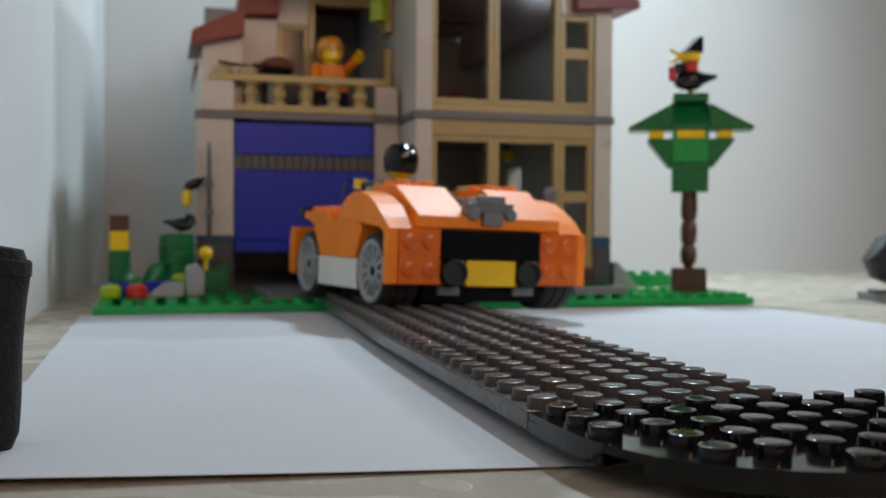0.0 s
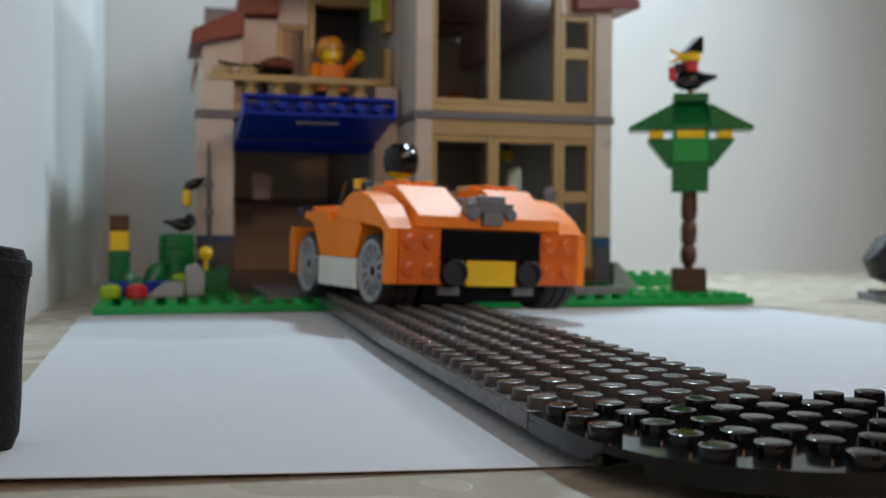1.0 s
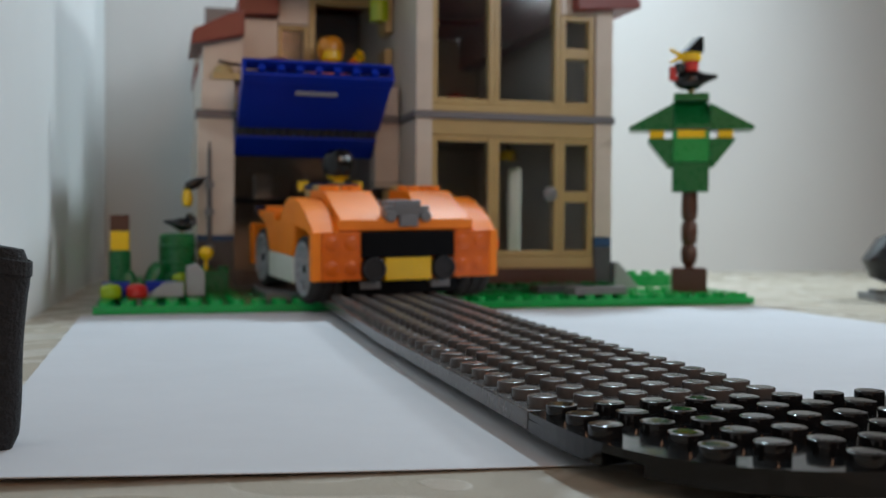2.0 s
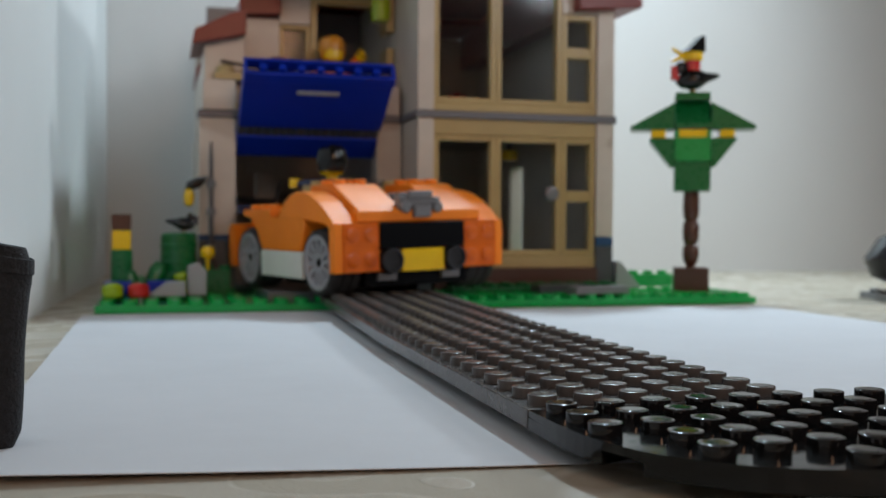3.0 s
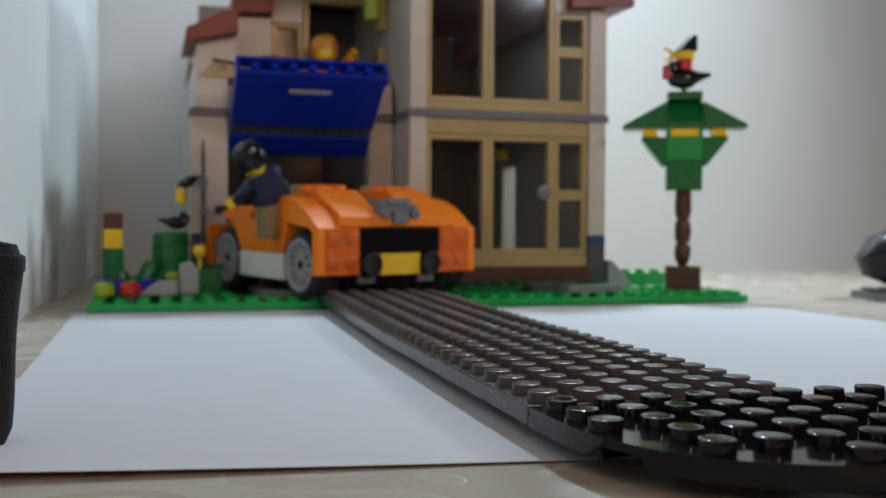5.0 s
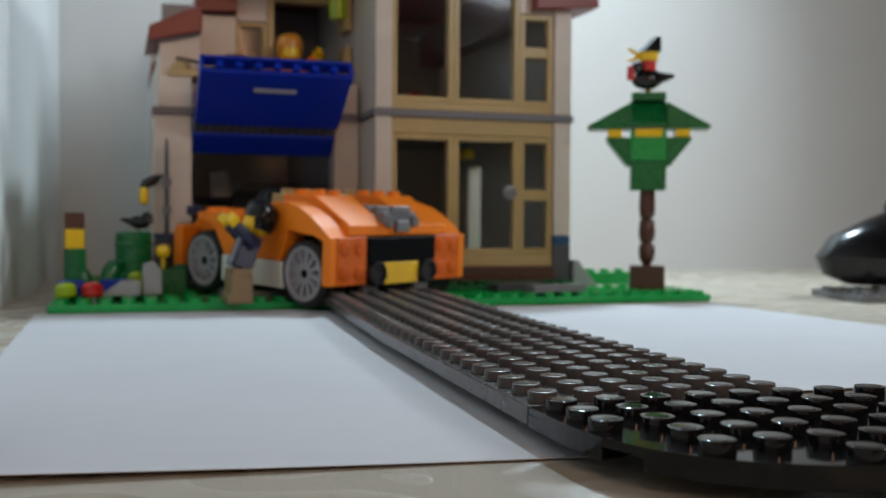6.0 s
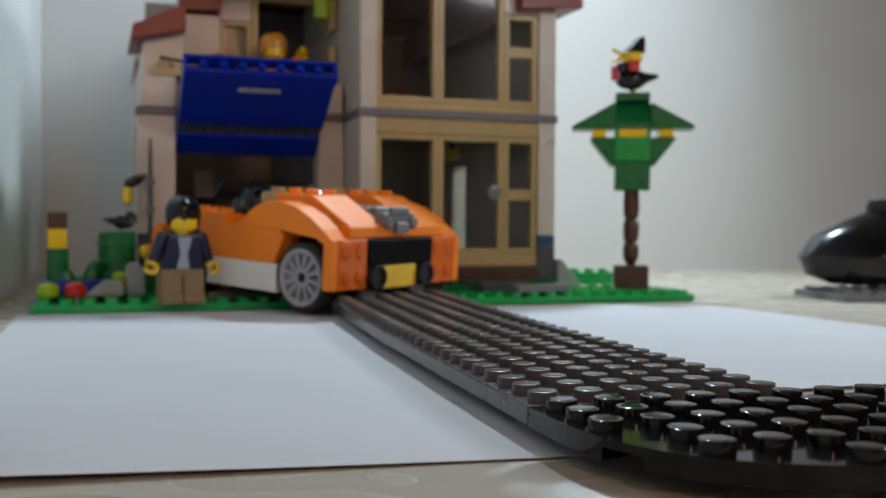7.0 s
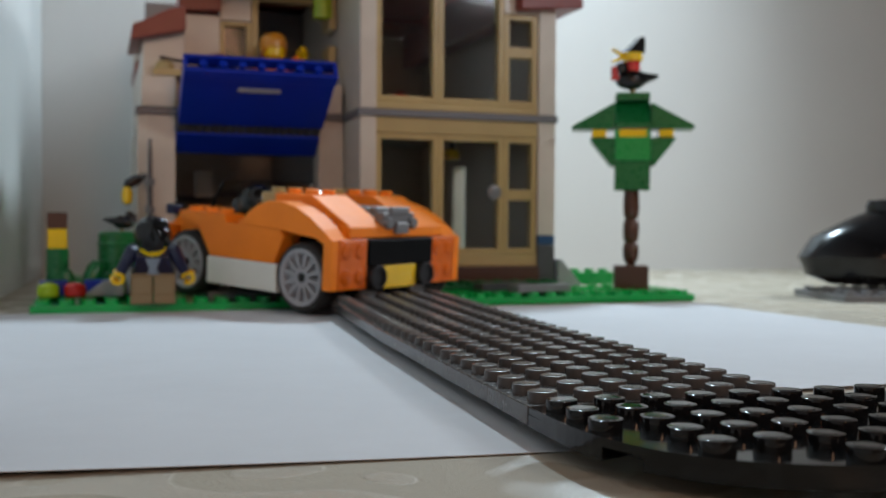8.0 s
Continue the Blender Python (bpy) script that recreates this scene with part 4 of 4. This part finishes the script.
# ---- the flower corner on the lawn ----
def garden():
    z = 5.1
    ob = thing("garden_post", -95, 56, 3.3, "little post of brown, yellow and dark green bricks", "toy ornament")
    bm = B()
    can(bm, 0, 0, 0, 19.4, 4.2, 18)
    part("stem", bm, DARK_GREEN, ob)
    bm = B()
    box(bm, -3.6, 3.6, -3.6, 3.6, 19.4, 27.2, 0.35)
    part("body", bm, YELLOW, ob)
    bm = B()
    box(bm, -3.7, 3.7, -3.7, 3.7, 27.3, 33.6, 0.35)
    part("cap", bm, BROWN, ob)
    ob = thing("green_barrel", -72.5, 68, 3.3, "dark green round barrel", "barrel")
    bm = B()
    turned(bm, [(6.8, 0), (7.4, 3), (7.4, 14), (7.2, 25.2), (6.4, 26.2), (0, 26.2)], 26)
    part("body", bm, DARK_GREEN, ob)
    for q in (5, 13, 20):
        bm = B()
        turned(bm, [(7.2, q), (7.7, q + 0.5), (7.7, q + 1.3), (7.2, q + 1.8)], 26)
        part("hoop", bm, DARK_GREEN, ob)
    bird(-70.5, 68, 29.5, 190, 0.62, DARK_GREY, "black toy bird perched on the green barrel")
    # flowers and plates
    def bloom(x, y, mat, label, h=4.0):
        f = thing("brick_flower", x, y, z, label, "toy flower", group="flowers on the lawn")
        bm = B()
        turned(bm, [(3.4, 0), (4.0, 0.8), (4.0, h - 1.2), (3.0, h), (1.2, h + 0.5), (0, h + 0.6)], 16)
        part("head", bm, mat, f)
    bloom(-97.5, 33, LIME, "lime round flower stud at the lawn corner", 5)
    bloom(-88, 33, RED, "red round flower stud on the lawn", 5)
    bloom(-71, 54, LIME, "lime round flower stud by the barrel", 8)
    for x, y, w, turn in ((-96, 45, 10, 0), (-79, 50, 12, 0)):
        f = thing("blue_plate", x, y, z, "blue building plate lying on the lawn", "building plate", turn)
        bm = B()
        box(bm, -w / 2, w / 2, -4, 4, 0, 5.5, 0.35)
        part("plate", bm, BLUE, f)
    f = thing("grey_slope", -77.5, 38, z, "light grey slope brick on the lawn", "building brick", 0)
    bm = B()
    extruded(bm, [(-8, 0), (7, 0), (7, 5.6), (0, 5.6)], -4, 4, "y", bev=0.35)
    part("brick", bm, GREY, f)
    f = thing("grey_stone", -66, 42, z, "upright warm grey rock brick on the lawn", "building brick", 0)
    bm = B()
    extruded(bm, [(-3.6, 0), (3.6, 0), (3.6, 9.5), (0.5, 13), (-3.6, 11.6)], -4, 4, "y", bev=0.5)
    part("brick", bm, GREY, f)
    f = thing("leaf_piece", -88, 56, 3.3, "dark green leaning plant stalks on the lawn", "toy plant", 20)
    for k, (dx, a, h) in enumerate(((-3, -8, 11), (3, 24, 15), (7, 44, 12))):
        bm = B()
        m = Matrix.Translation((dx, 0.8 * k, 0)) @ Matrix.Rotation(radians(a), 4, "Y")
        turned(bm, [(2.0, 0), (3.4, 3), (3.6, h - 3), (2.4, h), (0, h + 0.4)], 12, m)
        part("stalk", bm, DARK_GREEN, f)
    f = thing("hedge", -56, 62, 3.3, "dark green hedge brick by the garage pillar", "toy hedge", 0)
    bm = B()
    box(bm, -7, 4, -5, 5, 0, 11, 0.5)
    for q in (-5, 2):
        stud(bm, q, 0, 11)
    part("brick", bm, DARK_GREEN, f)
    bm = B()
    turned(bm, [(0.8, 11), (0.8, 15.5), (2.3, 16.1), (3.1, 18.1), (2.5, 20.3), (0, 21.1)], 16, Matrix.Translation((-5.0, -2, 0)))
    part("flower", bm, YELLOW, f, "yellow flower head")
    # thin pole with a hanging black and yellow bird
    f = thing("antenna_pole", -58.5, 84, 3.3, "thin dark grey pole beside the garage", "pole")
    bm = B()
    turned(bm, [(1.1, 0), (1.1, 40), (0.9, 60), (0.5, 66), (0, 66.2)], 10)
    part("rod", bm, DARK_GREY, f)
    for q in (18, 34, 46):
        bm = B()
        can(bm, 0, 0, q, q + 3, 2.0, 12)
        part("collar", bm, MID_GREY, f)
    f = thing("hanging_bird", -68, 82, 40, "small yellow and black toy bird on the pole", "toy bird")
    bm = B()
    turned(bm, [(0, 0.5), (1.9, 1.6), (2.4, 5), (1.7, 8.2), (0, 9.0)], 12)
    part("body", bm, YELLOW, f)
    bm = B()
    m = Matrix.Translation((1, 0, 10)) @ Matrix.Rotation(radians(62), 4, "Y")
    turned(bm, [(0, -3), (2.2, -1), (2.4, 3), (0.6, 8), (0, 8.2)], 12, m)
    part("wing", bm, BLACK, f)


garden()


# grey slope at the foot of the house corner
ob = thing("grey_slope", 128, 66, 3.3, "bluish grey slope brick at the house corner", "building brick", 0)
bm = B()
extruded(bm, [(-5, 0), (7, 0), (7, 2.5), (-3, 14), (-5, 14)], -8, 8, "y", bev=0.35)
part("brick", bm, GREY, ob)
ob = thing("low_wall", 146, 92, 3.3, "low bright green studded wall behind the tree", "building brick")
bm = B()
box(bm, -26, 22, -4, 4, 0, 6.4, 0.35)
for k in range(6):
    stud(bm, -22 + 8 * k, 0, 6.4)
part("brick", bm, GREEN, ob)


# ---- black felt foot close to the camera ----
def felt_foot():
    ob = thing("felt_case", -105.2, -213, 0.4, "black felt case standing on the paper", "case", 6)
    bm = B()
    rows = []
    n = 28
    for k in range(13):
        h = k / 12
        w = 5.2 + 1.9 * h
        d = 5.0 + 1.0 * h
        edge = 1.0 if 0 < k < 12 else 0.86
        ring = []
        for i in range(n):
            a = 2 * math.pi * i / n
            e = 0.5
            x = math.copysign(abs(math.cos(a)) ** e, math.cos(a)) * w * edge
            y = math.copysign(abs(math.sin(a)) ** e, math.sin(a)) * d * edge
            zz = 30.2 * h - (1.3 * max(0, x / w) if k > 9 else 0) + (0.0 if 0 < k < 12 else (0.25 if k == 0 else 0.0))
            ring.append(bm.verts.new((x + 0.15 * math.sin(h * 9), y, zz)))
        rows.append(ring)
    for a, b in zip(rows, rows[1:]):
        for i in range(n):
            bm.faces.new((a[i], a[(i + 1) % n], b[(i + 1) % n], b[i])).smooth = True
    bm.faces.new(rows[0])
    bm.faces.new(rows[-1])
    part("body", bm, FELT, ob)
    bm = B()
    prev = None
    for i in range(n + 1):
        a = 2 * math.pi * i / n
        x = math.copysign(abs(math.cos(a)) ** 0.5, math.cos(a)) * 7.15
        y = math.copysign(abs(math.sin(a)) ** 0.5, math.sin(a)) * 6.1
        z = 27.6 - 1.3 * max(0, x / 7.1)
        ring = [bm.verts.new((x * k, y * k, z + h)) for k, h in ((0.985, -1.2), (1.02, -1.0), (1.025, 1.0), (0.985, 1.2))]
        if prev:
            for q in range(4):
                bm.faces.new((prev[q], prev[(q + 1) % 4], ring[(q + 1) % 4], ring[q]))
        prev = ring
    part("hem", bm, FELT, ob, "stitched felt hem")


felt_foot()


# ---- black toy craft on a grey plate ----
def craft():
    ob = thing("toy_craft", 291, 8, 0.0, "glossy black rounded toy craft resting on a grey studded plate", "toy vehicle", -14)
    bm = B()
    prof = [(0.5, 0), (18, 0.8), (22.6, 5), (24, 13), (21.5, 22), (15, 30), (11.5, 33.5), (11.6, 36), (11, 38.8), (0, 39.4)]
    m = Matrix.Translation((0, 0, 5.6)) @ Matrix.Diagonal((2.6, 1.15, 1.04, 1))
    turned(bm, prof, 36, m)
    part("hull", bm, BLACK, ob)
    bm = B()
    box(bm, -56, 60, -32, 20, 0, 3.2, 0.3)
    for i in range(14):
        for j in range(6):
            stud(bm, -52 + 8 * i, -28 + 8 * j, 3.2)
    part("plate", bm, MID_GREY, ob, "grey studded plate")
    bm = B()
    box(bm, -14, 30, -10, 10, 4.9, 9.5, 0.4)
    part("support", bm, DARK_GREY, ob)


craft()


# ---- everything that moves ----
def car_pose(x, y, turn, z, nose_up, lean):
    # x, y, z are given for a car of the drawn size; it is built GROW times as large, and stands that much farther from the eye
    far = Vector(EYE) + GROW * (Vector((x, y, z + 0.5)) - Vector(EYE))
    m = Matrix.Translation(far * MM) @ Matrix.Rotation(radians(turn), 4, "Z")
    mid = Matrix.Translation((0, 40 * GROW * MM, 0))
    return m @ mid @ Matrix.Rotation(radians(nose_up), 4, "X") @ Matrix.Rotation(radians(-lean), 4, "Y") @ mid.inverted()


A0 = (13.4, -90.2, 10.9, 5.4, 0.1, -1.7)
A1 = (10.1, -71.2, 9.1, 6.4, 0.7, -1.6)
A2 = (-0.9, -44.6, 6.2, 6.3, 2.7, 0.9)
A3 = (4.8, -44.8, 18.1, 8.0, 0.1, 1.8)
A4 = (-0.5, -31.4, 14.6, 5.3, 4.5, 0.7)
A5 = (-1.7, -27.2, 16.9, 6.5, 0.3, 0.5)
A6 = (1.2, -45.0, 13.5, 4.9, 4.7, 1.4)
A56 = tuple((a + b) / 2 for a, b in zip(A5, A6))
A7 = (0.8, -28.4, 19.4, 6.4, 0.7, 0.5)
A8 = (14.1, -33.7, 30.3, 4.6, 3.0, 1.0)
A9 = (14.8, -47.8, 34.2, 4.5, 3.6, 1.0)
CAR_ROWS = [(0.0, A0), (1.22, A0), (1.28, A1), (1.52, A1), (1.58, A2), (1.72, A2), (2.76, A3), (3.02, A3), (3.08, A4), (3.22, A4), (3.28, A5), (3.52, A5),
            (3.58, A56), (3.72, A56), (3.78, A6), (4.05, A6), (4.12, A56), (4.25, A56), (4.32, A5), (4.52, A5), (4.58, A7), (4.72, A7), (5.76, A8), (6.64, A8), (6.74, A9), (8.0, A9)]


def about_eye(turn, lift):
    """Turning with the camera about the upright line through it."""
    e = Matrix.Translation(Vector((EYE[0], EYE[1], 0)) * MM)
    return e @ Matrix.Rotation(radians(-turn), 4, "Z") @ e.inverted()


DOOR_ROWS = [(0.0, 0), (0.03, 0), (0.07, 38), (0.22, 38), (0.28, 58), (0.52, 58), (0.58, 69), (0.72, 69), (0.78, 103), (1.02, 103), (1.08, 123), (8.0, 123)]


def seat_pose(a, lean=0.0, dx=0.0):
    return car_pose(*a) @ Matrix.Translation(Vector((-11 + dx, 51, 21.0)) * MM) @ Matrix.Rotation(radians(180), 4, "Z") @ Matrix.Rotation(radians(lean), 4, "Y")


# seconds, x, y, z, turn, forward bow, sideways lean of the upper piece
STAND = [(5.76, -36, 12, 3.6, -86, -22, 0), (6.04, -36, 12, 3.6, -86, -22, 0), (6.14, -43.0, 12.5, 3.6, -50, -16, 4), (6.26, -43.0, 12.5, 3.6, -50, -16, 4),
         (6.34, -50.0, 13.5, 3.6, 22, 0, 0), (6.62, -50.8, 13.5, 3.6, 15, 4, 0), (6.72, -51.2, 13.5, 3.6, 12, 10, 0), (7.02, -51.2, 13.5, 3.6, 12, 12, 0),
         (7.08, -51.2, 13.5, 3.6, 12, 26, 0), (7.22, -51.2, 13.5, 3.6, 12, 26, 0), (7.28, -51.2, 13.5, 3.6, 8, 90, 0), (7.52, -51.2, 13.5, 3.6, 8, 90, 0),
         (7.58, -60.6, 15, 3.6, -4, 56, 0), (8.0, -60.6, 15, 3.6, -4, 56, 0)]


def motions():
    walk(END_PLATE, [(t, about_eye(a, l) @ sized(Matrix.Identity(4))) for t, a, l in PAN])
    walk(TRACK_A, [(t, about_eye(a, l) @ sized(TRACK_A_POSE)) for t, a, l in PAN])
    walk(TRACK_B, [(t, about_eye(a, l) @ sized(TRACK_B_POSE)) for t, a, l in PAN])
    walk(CAR, [(t, car_pose(*a)) for t, a in CAR_ROWS])
    slide = [(0.0, 0.0, 0.0), (7.52, 0.0, 0.0), (7.58, -15.0, 5.0), (8.0, -15.0, 5.0)]
    walk(LEFT_PAPER, [(t, pose(x * MM, y * MM, 0)) for t, x, y in slide])
    home = DOOR.matrix_basis.copy()
    walk(DOOR, [(t, home @ Matrix.Rotation(radians(-a), 4, "X")) for t, a in DOOR_ROWS])
    # wheels roll by the way that the car has gone along its own heading
    rolled, gone = [], 0.0
    for (t, a), last in zip(CAR_ROWS, [CAR_ROWS[0]] + CAR_ROWS[:-1]):
        b = last[1]
        h = radians((a[2] + b[2]) / 2)
        step = -(a[0] - b[0]) * math.sin(h) + (a[1] - b[1]) * math.cos(h)
        rolled.append((t, (gone + step) / WHEEL_R * 0.6))
        gone += step
    for w, s, y in WHEELS:
        rest = w.matrix_basis.copy()
        walk(w, [(t, rest @ Matrix.Rotation(-s * r, 4, "Z")) for t, r in rolled])
    rows = [(t, seat_pose(a)) for t, a in CAR_ROWS if t < 4.53] + [(4.58, seat_pose(A7, 24, -9)), (4.72, seat_pose(A7, 24, -9))]
    over = pose(-38 * MM, 2 * MM, 34 * MM, 0, 0, 235)
    rows.append((5.3, over))
    rows += [(t, pose(x * MM, y * MM, z * MM, 0, 0, turn)) for t, x, y, z, turn, bow, lean in STAND]
    walk(DRIVER, rows)
    hip = Matrix.Translation((0, 0, 12.9 * MM))
    tops = [(0.0, hip), (4.52, hip), (4.58, hip @ pose(0, 0, 0, 0, 22, 0)), (4.72, hip @ pose(0, 0, 0, 0, 22, 0)), (5.3, hip @ pose(0, 0, 0, 10, 8, 0))]
    tops += [(t, hip @ pose(0, 0, 0, bow, lean, 0)) for t, x, y, z, turn, bow, lean in STAND]
    walk(DRIVER_TOP, tops)
    # arms forward at the wheel, then hanging down
    for s, arm in ARMS:
        walk(arm, [(t, shoulder(s, 0.0, swing, splay, MM)) for t, swing, splay in
                   [(0.0, -92, 22), (4.52, -92, 22), (5.2, -60, 20), (5.76, -112, 4), (6.26, -104, 4), (6.34, -6, 20), (7.02, -6, 20), (7.08, -26, 20),
                    (7.22, -26, 20), (7.28, -44, 14), (7.52, -44, 14), (7.58, -34, 26), (8.0, -34, 26)]])


motions()
